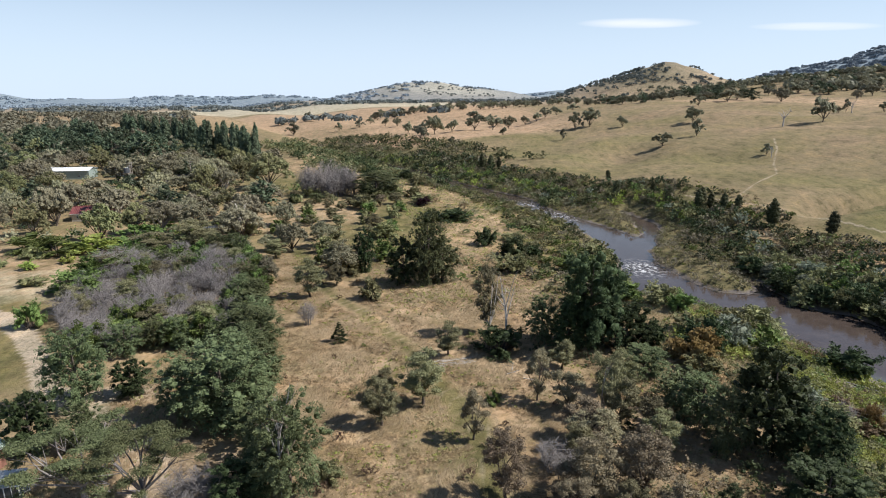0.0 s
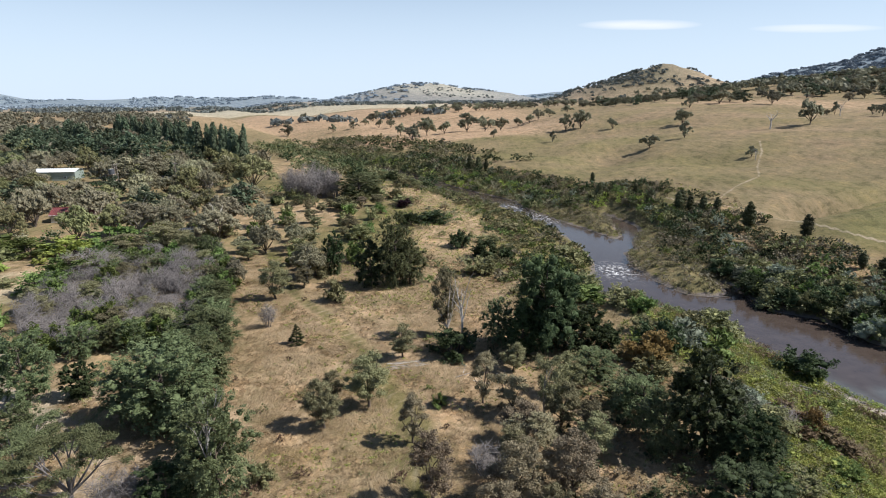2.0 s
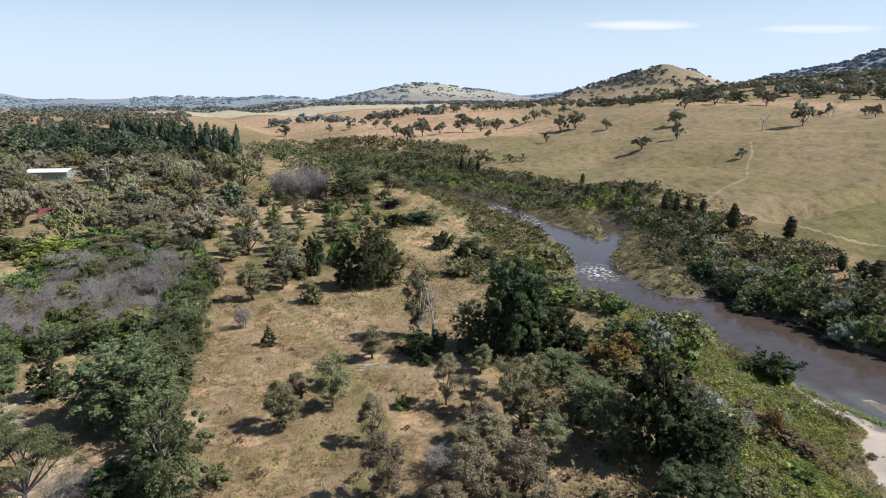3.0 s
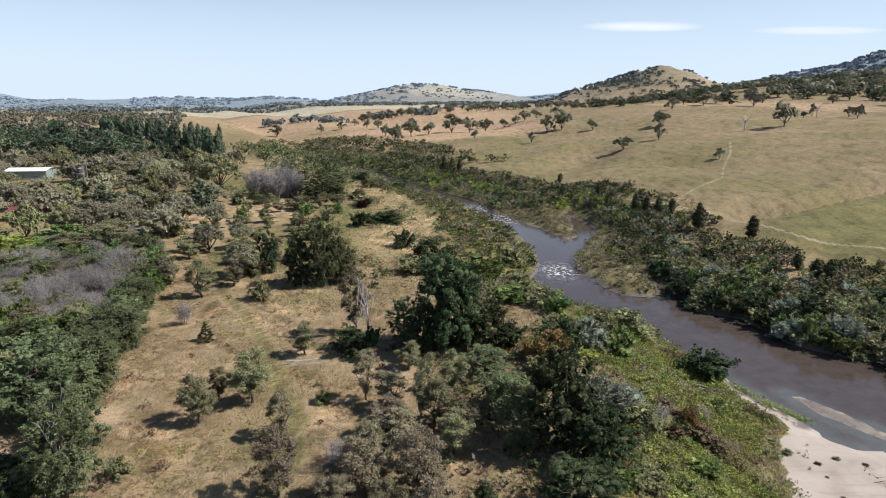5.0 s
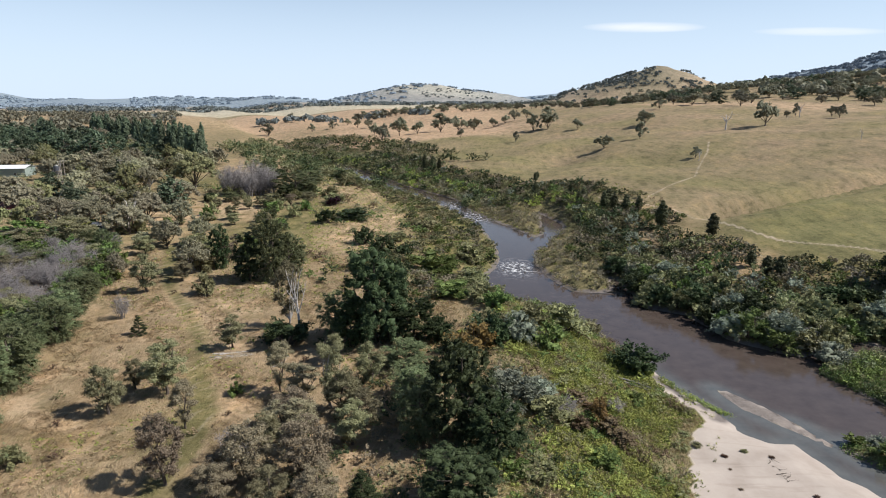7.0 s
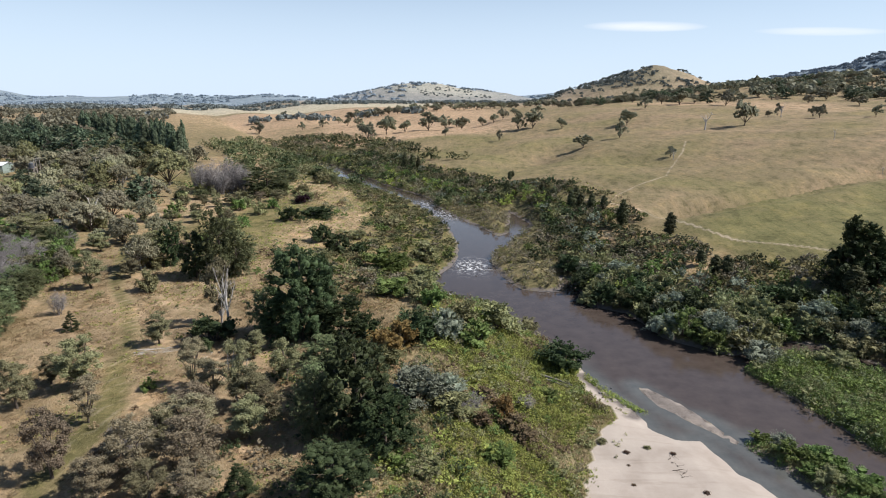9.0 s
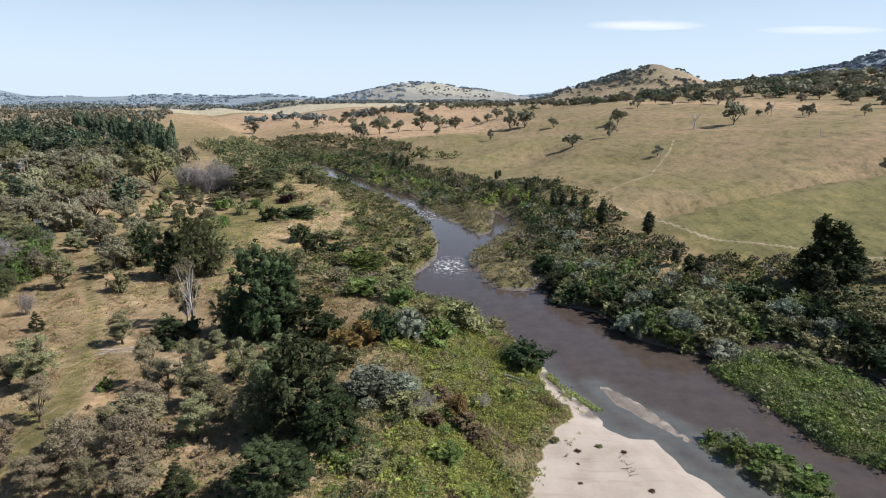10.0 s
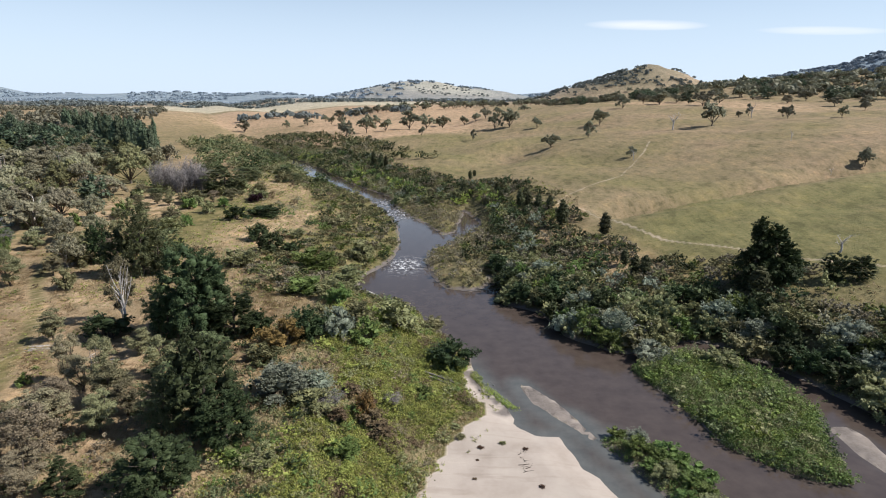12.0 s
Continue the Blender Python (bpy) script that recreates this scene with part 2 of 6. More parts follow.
def bark_material(name, dark, light, scale=3.0):
    m, n, l, bs, out = nodes_of(name)
    pos = n.new("ShaderNodeTexCoord")
    a = noise_tex(n, l, pos.outputs["Object"], scale, 5.0)
    info = n.new("ShaderNodeObjectInfo")
    tone = ramp(n, l, info.outputs["Random"], [(0.0, (0.72, 0.72, 0.74)), (1.0, (1.2, 1.17, 1.14))]).outputs[0]
    l.new(blend(n, l, 1.0, ramp(n, l, a.outputs[0], [(0.3, dark), (0.7, light)]).outputs[0], tone, "MULTIPLY"), bs.inputs["Base Color"])
    bs.inputs["Roughness"].default_value = 0.9
    b = n.new("ShaderNodeBump")
    b.inputs["Strength"].default_value, b.inputs["Distance"].default_value = 0.5, 0.04
    l.new(a.outputs[0], b.inputs["Height"])
    l.new(b.outputs[0], bs.inputs["Normal"])
    return m


LEAF = {
    "gum": leaf_material("gum_leaves", (0.108, 0.108, 0.056), (0.345, 0.318, 0.182)),
    "grey_gum": leaf_material("grey_gum_leaves", (0.160, 0.134, 0.088), (0.345, 0.288, 0.190)),
    "dark": leaf_material("dark_leaves", (0.018, 0.030, 0.014), (0.095, 0.124, 0.054)),
    "pine": leaf_material("pine_needles", (0.020, 0.030, 0.014), (0.070, 0.084, 0.034)),
    "cypress": leaf_material("cypress_leaves", (0.038, 0.046, 0.024), (0.115, 0.115, 0.057)),
    "poplar": leaf_material("poplar_leaves", (0.052, 0.076, 0.050), (0.165, 0.200, 0.120)),
    "elm": leaf_material("elm_leaves", (0.050, 0.067, 0.031), (0.238, 0.266, 0.130)),
    "green": leaf_material("green_leaves", (0.070, 0.105, 0.032), (0.215, 0.275, 0.085)),
    "lime": leaf_material("lime_leaves", (0.165, 0.215, 0.045), (0.450, 0.500, 0.140)),
    "olive": leaf_material("olive_leaves", (0.110, 0.116, 0.055), (0.350, 0.340, 0.165)),
    "blue": leaf_material("wattle_leaves", (0.128, 0.146, 0.108), (0.325, 0.352, 0.260)),
    "orange": leaf_material("russet_leaves", (0.150, 0.098, 0.036), (0.350, 0.240, 0.095)),
    "maroon": leaf_material("maroon_leaves", (0.022, 0.010, 0.014), (0.070, 0.030, 0.036)),
    "brown": leaf_material("dry_leaves", (0.085, 0.058, 0.036), (0.205, 0.140, 0.090)),
    # far trees: leaf colour held bright to imitate haze in front of them
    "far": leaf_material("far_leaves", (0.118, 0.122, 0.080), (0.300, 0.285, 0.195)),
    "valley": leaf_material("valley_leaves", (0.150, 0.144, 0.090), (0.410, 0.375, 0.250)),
    # next three: blue-grey of the distance haze painted into the leaf colour
    "midhaze": leaf_material("mid_haze_leaves", (0.090, 0.108, 0.104), (0.190, 0.205, 0.190)),
    "ridge": leaf_material("mountain_haze_leaves", (0.135, 0.165, 0.205), (0.225, 0.260, 0.300)),
    "haze": leaf_material("haze_blue_leaves", (0.270, 0.325, 0.410), (0.400, 0.450, 0.510)),
    "straw": leaf_material("straw", (0.300, 0.222, 0.122), (0.545, 0.445, 0.280), 0.04, 0.3),
    "weed": leaf_material("weed_leaves", (0.150, 0.176, 0.042), (0.440, 0.465, 0.128), 0.04),
    "reed": leaf_material("reed_leaves", (0.072, 0.108, 0.026), (0.240, 0.300, 0.082), 0.04),
}
BARK = {
    "brown": bark_material("brown_bark", (0.050, 0.038, 0.030), (0.140, 0.110, 0.085)),
    "pale": bark_material("pale_bark", (0.260, 0.235, 0.210), (0.520, 0.490, 0.450)),
    "grey": bark_material("grey_twigs", (0.120, 0.110, 0.106), (0.265, 0.242, 0.232)),
    "bleached": bark_material("bleached_wood", (0.350, 0.320, 0.290), (0.620, 0.590, 0.550)),
}


def ground_material():
    m, n, l, bs, out = nodes_of("ground")
    pos = n.new("ShaderNodeTexCoord").outputs["Object"]
    zone, zone2 = n.new("ShaderNodeAttribute"), n.new("ShaderNodeAttribute")
    zone.attribute_name, zone2.attribute_name = "zone", "zone_far"
    s1, s2 = n.new("ShaderNodeSeparateColor"), n.new("ShaderNodeSeparateColor")
    l.new(zone.outputs["Color"], s1.inputs[0])
    l.new(zone2.outputs["Color"], s2.inputs[0])
    fine, mid, wide = noise_tex(n, l, pos, 2.6, 6.0, 0.7), noise_tex(n, l, pos, 0.22, 5.0), noise_tex(n, l, pos, 0.035, 4.0)
    straw = ramp(n, l, mid.outputs[0], [(0.28, (0.175, 0.136, 0.070)), (0.42, (0.285, 0.210, 0.128)), (0.55, (0.385, 0.282, 0.186)), (0.66, (0.450, 0.338, 0.232)), (0.8, (0.245, 0.200, 0.100))]).outputs[0]
    green = ramp(n, l, mid.outputs[0], [(0.3, (0.105, 0.100, 0.043)), (0.5, (0.168, 0.148, 0.070)), (0.72, (0.250, 0.200, 0.108))]).outputs[0]
    sand = ramp(n, l, mid.outputs[0], [(0.3, (0.325, 0.270, 0.228)), (0.5, (0.385, 0.326, 0.280)), (0.75, (0.440, 0.378, 0.325))]).outputs[0]
    dirt = ramp(n, l, fine.outputs[0], [(0.3, (0.380, 0.305, 0.235)), (0.7, (0.500, 0.420, 0.340))]).outputs[0]
    red = ramp(n, l, mid.outputs[0], [(0.3, (0.350, 0.235, 0.155)), (0.7, (0.480, 0.350, 0.245))]).outputs[0]
    pale = ramp(n, l, mid.outputs[0], [(0.3, (0.400, 0.345, 0.255)), (0.7, (0.560, 0.490, 0.375))]).outputs[0]
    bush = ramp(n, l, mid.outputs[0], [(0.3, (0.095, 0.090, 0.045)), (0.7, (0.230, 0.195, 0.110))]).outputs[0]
    # blue-grey that imitates distance haze in the ground colour
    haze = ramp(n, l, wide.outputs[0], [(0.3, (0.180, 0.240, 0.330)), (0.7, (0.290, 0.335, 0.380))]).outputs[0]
    # ragged edges between the kinds of cover
    rag = calc(n, l, "MULTIPLY", calc(n, l, "SUBTRACT", mid.outputs[0], 0.5), 1.1)

    def edge(sock, amount=1.0):
        v = calc(n, l, "ADD", sock, calc(n, l, "MULTIPLY", rag, amount))
        r = n.new("ShaderNodeMapRange")
        r.inputs["From Min"].default_value, r.inputs["From Max"].default_value = 0.3, 0.7
        l.new(v, r.inputs["Value"])
        return r.outputs[0]
    c = blend(n, l, edge(s1.outputs[0], 1.3), straw, green)
    # grazed slopes: thin gold and olive grass in broad, soft patches
    slope = n.new("ShaderNodeAttribute")
    slope.attribute_name = "zone_hill"
    soft = calc(n, l, "ADD", calc(n, l, "MULTIPLY", s1.outputs[0], 0.55), calc(n, l, "MULTIPLY", calc(n, l, "ADD", wide.outputs[0], calc(n, l, "MULTIPLY", mid.outputs[0], 0.5)), 0.6))
    pasture = ramp(n, l, soft, [(0.42, (0.300, 0.222, 0.150)), (0.62, (0.254, 0.200, 0.124)), (0.80, (0.212, 0.178, 0.098)), (1.0, (0.178, 0.164, 0.078))]).outputs[0]
    c = blend(n, l, slope.outputs["Fac"], c, pasture)
    c = blend(n, l, edge(s2.outputs[0], 0.6), c, red)
    c = blend(n, l, edge(s2.outputs[1], 0.5), c, pale)
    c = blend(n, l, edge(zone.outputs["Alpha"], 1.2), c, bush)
    c = blend(n, l, edge(s1.outputs[2], 0.5), c, dirt)
    # far ground is tinted towards the painted haze
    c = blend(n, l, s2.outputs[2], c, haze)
    # sheep-walk streaks along the slope, and patches of thin and rank grass
    turn = n.new("ShaderNodeMapping")
    turn.inputs["Rotation"].default_value = (0, 0, radians(-26))
    turn.inputs["Scale"].default_value = (0.22, 0.13, 0.2)
    l.new(pos, turn.inputs[0])
    streak = noise_tex(n, l, turn.outputs[0], 1.0, 5.0, 0.65)
    c = blend(n, l, 0.8, c, ramp(n, l, streak.outputs[0], [(0.36, (0.60, 0.62, 0.56)), (0.47, (0.95, 0.94, 0.90)), (0.55, (1.04, 1.0, 0.96)), (0.66, (1.32, 1.22, 1.10))]).outputs[0], "MULTIPLY")
    thin = n.new("ShaderNodeMapping")
    thin.inputs["Rotation"].default_value = (0, 0, radians(-32))
    thin.inputs["Scale"].default_value = (0.62, 0.10, 0.3)
    l.new(pos, thin.inputs[0])
    walks = noise_tex(n, l, thin.outputs[0], 1.0, 4.0, 0.7)
    c = blend(n, l, 0.5, c, ramp(n, l, walks.outputs[0], [(0.40, (0.72, 0.74, 0.66)), (0.48, (1.0, 1.0, 1.0)), (0.60, (1.0, 1.0, 1.0)), (0.68, (1.2, 1.12, 1.02))]).outputs[0], "MULTIPLY")
    patch = noise_tex(n, l, pos, 0.75, 5.0, 0.7)
    c = blend(n, l, 0.7, c, ramp(n, l, patch.outputs[0], [(0.34, (0.52, 0.56, 0.46)), (0.46, (0.98, 0.98, 0.96)), (0.55, (1.0, 1.0, 1.0)), (0.66, (1.30, 1.24, 1.18))]).outputs[0], "MULTIPLY")
    speck = ramp(n, l, fine.outputs[0], [(0.25, (0.62, 0.62, 0.62)), (0.55, (1.0, 1.0, 1.0)), (0.8, (1.22, 1.2, 1.15))]).outputs[0]
    c = blend(n, l, 0.8, c, speck, "MULTIPLY")
    broad = ramp(n, l, wide.outputs[0], [(0.3, (0.84, 0.86, 0.82)), (0.7, (1.12, 1.1, 1.08))]).outputs[0]
    c = blend(n, l, 1.0, c, broad, "MULTIPLY")
    # clean sand, and wet mud beside it
    beach = edge(s1.outputs[1], 0.25)
    lines = n.new("ShaderNodeMapping")
    lines.inputs["Rotation"].default_value = (0, 0, radians(-62))
    lines.inputs["Scale"].default_value = (0.10, 0.75, 0.3)
    l.new(pos, lines.inputs[0])
    drift = noise_tex(n, l, lines.outputs[0], 1.0, 5.0, 0.6)
    sand = blend(n, l, 0.6, sand, ramp(n, l, drift.outputs[0], [(0.34, (0.80, 0.78, 0.76)), (0.44, (1.0, 1.0, 1.0)), (0.6, (1.0, 1.0, 1.0)), (0.7, (1.10, 1.09, 1.08))]).outputs[0], "MULTIPLY")
    c = blend(n, l, beach, c, blend(n, l, 0.35, sand, broad, "MULTIPLY"))
    mud = ramp(n, l, fine.outputs[0], [(0.3, (0.120, 0.100, 0.088)), (0.7, (0.190, 0.165, 0.148))]).outputs[0]
    c = blend(n, l, edge(zone2.outputs["Alpha"], 0.6), c, mud)
    l.new(c, bs.inputs["Base Color"])
    bs.inputs["Roughness"].default_value = 0.95
    bs.inputs["Specular IOR Level"].default_value = 0.1
    b = n.new("ShaderNodeBump")
    l.new(calc(n, l, "SUBTRACT", 0.7, calc(n, l, "MULTIPLY", beach, 0.6)), b.inputs["Strength"])
    b.inputs["Distance"].default_value = 0.25
    l.new(fine.outputs[0], b.inputs["Height"])
    # hummocks and stock tracks stand out in the low sun
    b2 = n.new("ShaderNodeBump")
    b2.inputs["Strength"].default_value, b2.inputs["Distance"].default_value = 0.35, 0.9
    l.new(calc(n, l, "MULTIPLY", calc(n, l, "ADD", streak.outputs[0], calc(n, l, "MULTIPLY", patch.outputs[0], 0.5)), calc(n, l, "SUBTRACT", 1.0, beach)), b2.inputs["Height"])
    l.new(b.outputs[0], b2.inputs["Normal"])
    l.new(b2.outputs[0], bs.inputs["Normal"])
    return m


def water_material():
    m, n, l, bs, out = nodes_of("river_water")
    pos = n.new("ShaderNodeTexCoord").outputs["Object"]
    at = n.new("ShaderNodeAttribute")
    at.attribute_name = "bed"
    sep = n.new("ShaderNodeSeparateColor")
    l.new(at.outputs["Color"], sep.inputs[0])
    mid = noise_tex(n, l, pos, 0.35, 4.0)
    deep = ramp(n, l, mid.outputs[0], [(0.3, (0.056, 0.042, 0.035)), (0.7, (0.079, 0.060, 0.050))]).outputs[0]
    shallow = ramp(n, l, mid.outputs[0], [(0.3, (0.080, 0.082, 0.078)), (0.7, (0.118, 0.118, 0.108))]).outputs[0]
    c = blend(n, l, sep.outputs[0], deep, shallow)
    foam_n = noise_tex(n, l, pos, 0.7, 6.0, 0.75)
    foam = calc(n, l, "MULTIPLY", sep.outputs[1], ramp(n, l, foam_n.outputs[0], [(0.51, (0, 0, 0)), (0.59, (1, 1, 1))]).outputs[0])
    c = blend(n, l, foam, c, (0.75, 0.75, 0.75))
    l.new(c, bs.inputs["Base Color"])
    l.new(calc(n, l, "ADD", calc(n, l, "MULTIPLY", foam, 0.6), 0.10), bs.inputs["Roughness"])
    bs.inputs["IOR"].default_value = 1.33
    rip = noise_tex(n, l, pos, 1.6, 3.0)
    b = n.new("ShaderNodeBump")
    l.new(calc(n, l, "ADD", calc(n, l, "MULTIPLY", sep.outputs[1], 0.8), 0.12), b.inputs["Strength"])
    b.inputs["Distance"].default_value = 0.12
    l.new(rip.outputs[0], b.inputs["Height"])
    l.new(b.outputs[0], bs.inputs["Normal"])
    return m


def plain_material(name, a, b, scale=2.0, rough=0.7, metal=0.0):
    m, n, l, bs, out = nodes_of(name)
    pos = n.new("ShaderNodeTexCoord").outputs["Object"]
    t = noise_tex(n, l, pos, scale, 5.0)
    l.new(ramp(n, l, t.outputs[0], [(0.3, a), (0.7, b)]).outputs[0], bs.inputs["Base Color"])
    bs.inputs["Roughness"].default_value, bs.inputs["Metallic"].default_value = rough, metal
    return m

# ---- ground: one sheet from behind the camera to the horizon ----
def spaced(lo, a, b, hi, step, grow=1.07):
    """Coordinates every step metres between a and b, and ever wider beyond."""
    mid = list(np.arange(a, b + step, step))
    up, w = [mid[-1]], step
    while up[-1] < hi:
        w = min(w * grow, 60)
        up.append(up[-1] + w)
    down, w = [mid[0]], step
    while down[-1] > lo:
        w = min(w * grow, 60)
        down.append(down[-1] - w)
    return np.array(down[:0:-1] + mid + up[1:])


ROAD = [(-160, 128), (-125, 120), (-100, 112), (-83.6, 104.7), (-74, 97), (-63.4, 85.6), (-56, 76), (-48, 70.5), (-39.5, 66), (-32.5, 57.7), (-29, 45), (-28, 20)]
TRACK = [(103.6, 212.5), (108, 221), (119, 234), (137, 251), (147, 273), (159, 294), (168, 315)]
TRACK_LOW = [(92, 232), (103.6, 212.5), (111, 199), (117.5, 177), (124, 158), (137, 146), (148, 133), (162, 122), (200, 100), (260, 70)]
PADDOCK_TRACK = [(8, 30), (5, 55), (3.7, 67), (0.4, 74.5), (-4, 85), (-7.8, 93), (-16, 107), (-24.5, 119), (-32, 134), (-40, 155)]


def zones(x, y, z, d):
    """What covers the ground: green grass, sand, bare earth, undergrowth; red soil, pale stubble; and the share of
    painted distance haze.
    """
    s = across(x, y)
    green = 0.25 + 0.30 * ease(s, 20, 60) * ease(s, 190, 80) + 0.5 * wobble(x, y, 15, 2) * 0.6
    green = green + 0.5 * ease(d, 16, 3) * (s < 10) + 0.42 * ease(past_spur(x, y), 6.0, -5.0) * ease(past_spur(x, y), -75, -40) * ease(x, 112, 135) - 0.2 * ease(past_spur(x, y), -1, 2) * ease(past_spur(x, y), 60, 25) * ease(x, 112, 135) + 0.5 * bump(x, y, 0, 62, 5, 30, 12) * 0.8
    green = green + 0.7 * bump(x, y, 150, 130, 30, 18) + 0.6 * bump(x, y, -78, 84, 12, 12) + 0.5 * bump(x, y, -84, 110, 14, 6) - 0.3 * bump(x, y, -8, 92, 14, 30) + 1.1 * bump(x, y, -15, 182, 9, 22) + 0.35 * ease(d, 40, 15) * (s < 5) * ease(y, 110, 150) + 0.6 * bump(x, y, -75, 270, 20, 25)
    sand = np.where(signed(SAND, x, y) > 0, 1.0, 0.0)
    bars = ease(np.maximum(signed(GRAVEL_BAR, x, y), signed(SIDE_BAR, x, y)), -0.2, 0.4)
    sand = np.maximum(sand, bars)
    road = edge_distance(ROAD, x, y, False)
    dirt = ease(road, 2.3, 1.3)
    for line, wide, how in ((TRACK, 0.9, 0.55), (TRACK_LOW, 1.2, 0.6)):
        dirt = np.maximum(dirt, how * ease(edge_distance(line, x, y, False), wide, wide * 0.45))
    dirt = np.maximum(dirt, np.maximum(0.5 * bump(x, y, -25, 55, 10, 8), np.maximum(0.75 * bump(x, y, -44.5, 75, 5, 2.6), 0.6 * bump(x, y, -62, 103, 8, 4))))
    ride = edge_distance(PADDOCK_TRACK, x, y, False)
    green = green + (0.32 * ease(ride, 2.6, 1.6) + 0.3 * ease(ride, 0.7, 0.3)) * ease(y, 30, 60)
    dirt = np.maximum(dirt, 0.42 * ease(np.abs(ride - 0.95), 0.6, 0.2) * ease(y, 30, 60))
    near_right = edge_distance(RIGHT_BANK, x, y, False) < edge_distance(LEFT_BANK, x, y, False)
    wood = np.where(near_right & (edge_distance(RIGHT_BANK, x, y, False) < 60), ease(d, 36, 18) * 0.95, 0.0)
    green = green + 0.8 * ease(signed(WEEDY, x, y), -3, 2)
    green = np.where(inside(ISLAND, x, y) | inside(SMALL_ISLAND, x, y), 1.0, green)
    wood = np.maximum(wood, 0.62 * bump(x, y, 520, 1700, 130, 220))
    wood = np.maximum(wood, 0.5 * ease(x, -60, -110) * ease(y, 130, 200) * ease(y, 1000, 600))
    red = ease(y, 440, 500) * ease(y, 1340, 1280) * ease(s, -30, 10) * ease(x, 190, 20) * ease(x + 0.33 * y, -20, 10) + ease(s, 300, 330) * ease(x, 420, 300) * ease(y, 700, 600) * 0.6
    pale = ease(y, 1320, 1400) * ease(y, 2060, 1960) * ease(x, -860, -760) * ease(x, 60, -60)
    pale = np.maximum(pale, 0.5 * bump(x, y, -92, 122, 24, 14))
    pale = np.maximum(pale, 0.8 * bump(x, y, -20, 3720, 330, 170)) + 0.15 * bump(x, y, 620, 1660, 150, 140) + 0.1 * ease(s, 210, 260)
    # share of haze blue in the colour: grows with distance, less on the far hill
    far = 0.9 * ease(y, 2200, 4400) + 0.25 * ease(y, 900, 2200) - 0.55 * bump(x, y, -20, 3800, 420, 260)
    mud = 0.9 * ease(edge_distance(REED_STRIP, x, y, False), 2.6, 1.2) * (signed(SAND, x, y) > -0.5) * ease(d, 0.0, 0.4) + 0.7 * bump(x, y, 73.6, 76.2, 1.6, 0.8)
    mud = np.maximum(mud, 0.75 * ease(np.abs(d - 0.3), 1.5, 0.6) * (sand < 0.5))
    mud = np.maximum(mud, 0.62 * bars)
    hill = ease(s, 24, 48) * ease(y, 1500, 1000)
    return green, sand, dirt, wood, red, pale, far, mud, hill


def make_ground():
    xs, ys = spaced(-4600, -110, 225, 4800, 1.15), spaced(-500, 28, 330, 4800, 1.15)
    gx, gy = np.meshgrid(xs, ys)
    z, d = land(gx, gy)
    GRID[:] = xs, ys, z
    nx, ny = len(xs), len(ys)
    co = np.stack([gx, gy, z], -1).reshape(-1, 3)
    i = np.arange(nx * ny).reshape(ny, nx)
    quads = np.stack([i[:-1, :-1], i[:-1, 1:], i[1:, 1:], i[1:, :-1]], -1).reshape(-1, 4)
    me = mesh_from(co, quads, "ground")
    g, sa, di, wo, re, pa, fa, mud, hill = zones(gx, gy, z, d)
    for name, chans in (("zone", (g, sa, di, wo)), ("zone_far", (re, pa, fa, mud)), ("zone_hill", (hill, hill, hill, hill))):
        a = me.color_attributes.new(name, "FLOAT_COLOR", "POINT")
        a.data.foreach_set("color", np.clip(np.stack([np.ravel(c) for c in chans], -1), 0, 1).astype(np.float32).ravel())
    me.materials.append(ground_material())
    me.polygons.foreach_set("use_smooth", np.ones(len(me.polygons), bool))
    return tagged(new("ground", me), "dry grass valley floor rising to grazed hills", "ground", kind="structure")


def mesh_from(co, faces, name):
    """A mesh from arrays of corners and of three- or four-cornered faces."""
    co, faces = np.asarray(co, np.float32), np.asarray(faces, np.int32)
    me, k = bpy.data.meshes.new(name), faces.shape[1]
    me.vertices.add(len(co))
    me.vertices.foreach_set("co", co.ravel())
    me.loops.add(faces.size)
    me.loops.foreach_set("vertex_index", faces.ravel())
    me.polygons.add(len(faces))
    me.polygons.foreach_set("loop_start", np.arange(0, faces.size, k, dtype=np.int32))
    me.update(calc_edges=True)
    return me


def ground_z(x, y):
    """The height of the ground sheet at a place."""
    xs, ys, z = GRID
    i, j = min(max(np.searchsorted(xs, x) - 1, 0), len(xs) - 2), min(max(np.searchsorted(ys, y) - 1, 0), len(ys) - 2)
    u, v = (x - xs[i]) / (xs[i + 1] - xs[i]), (y - ys[j]) / (ys[j + 1] - ys[j])
    return float((z[j, i] * (1 - u) + z[j, i + 1] * u) * (1 - v) + (z[j + 1, i] * (1 - u) + z[j + 1, i + 1] * u) * v)


GRID = []
ground = make_ground()


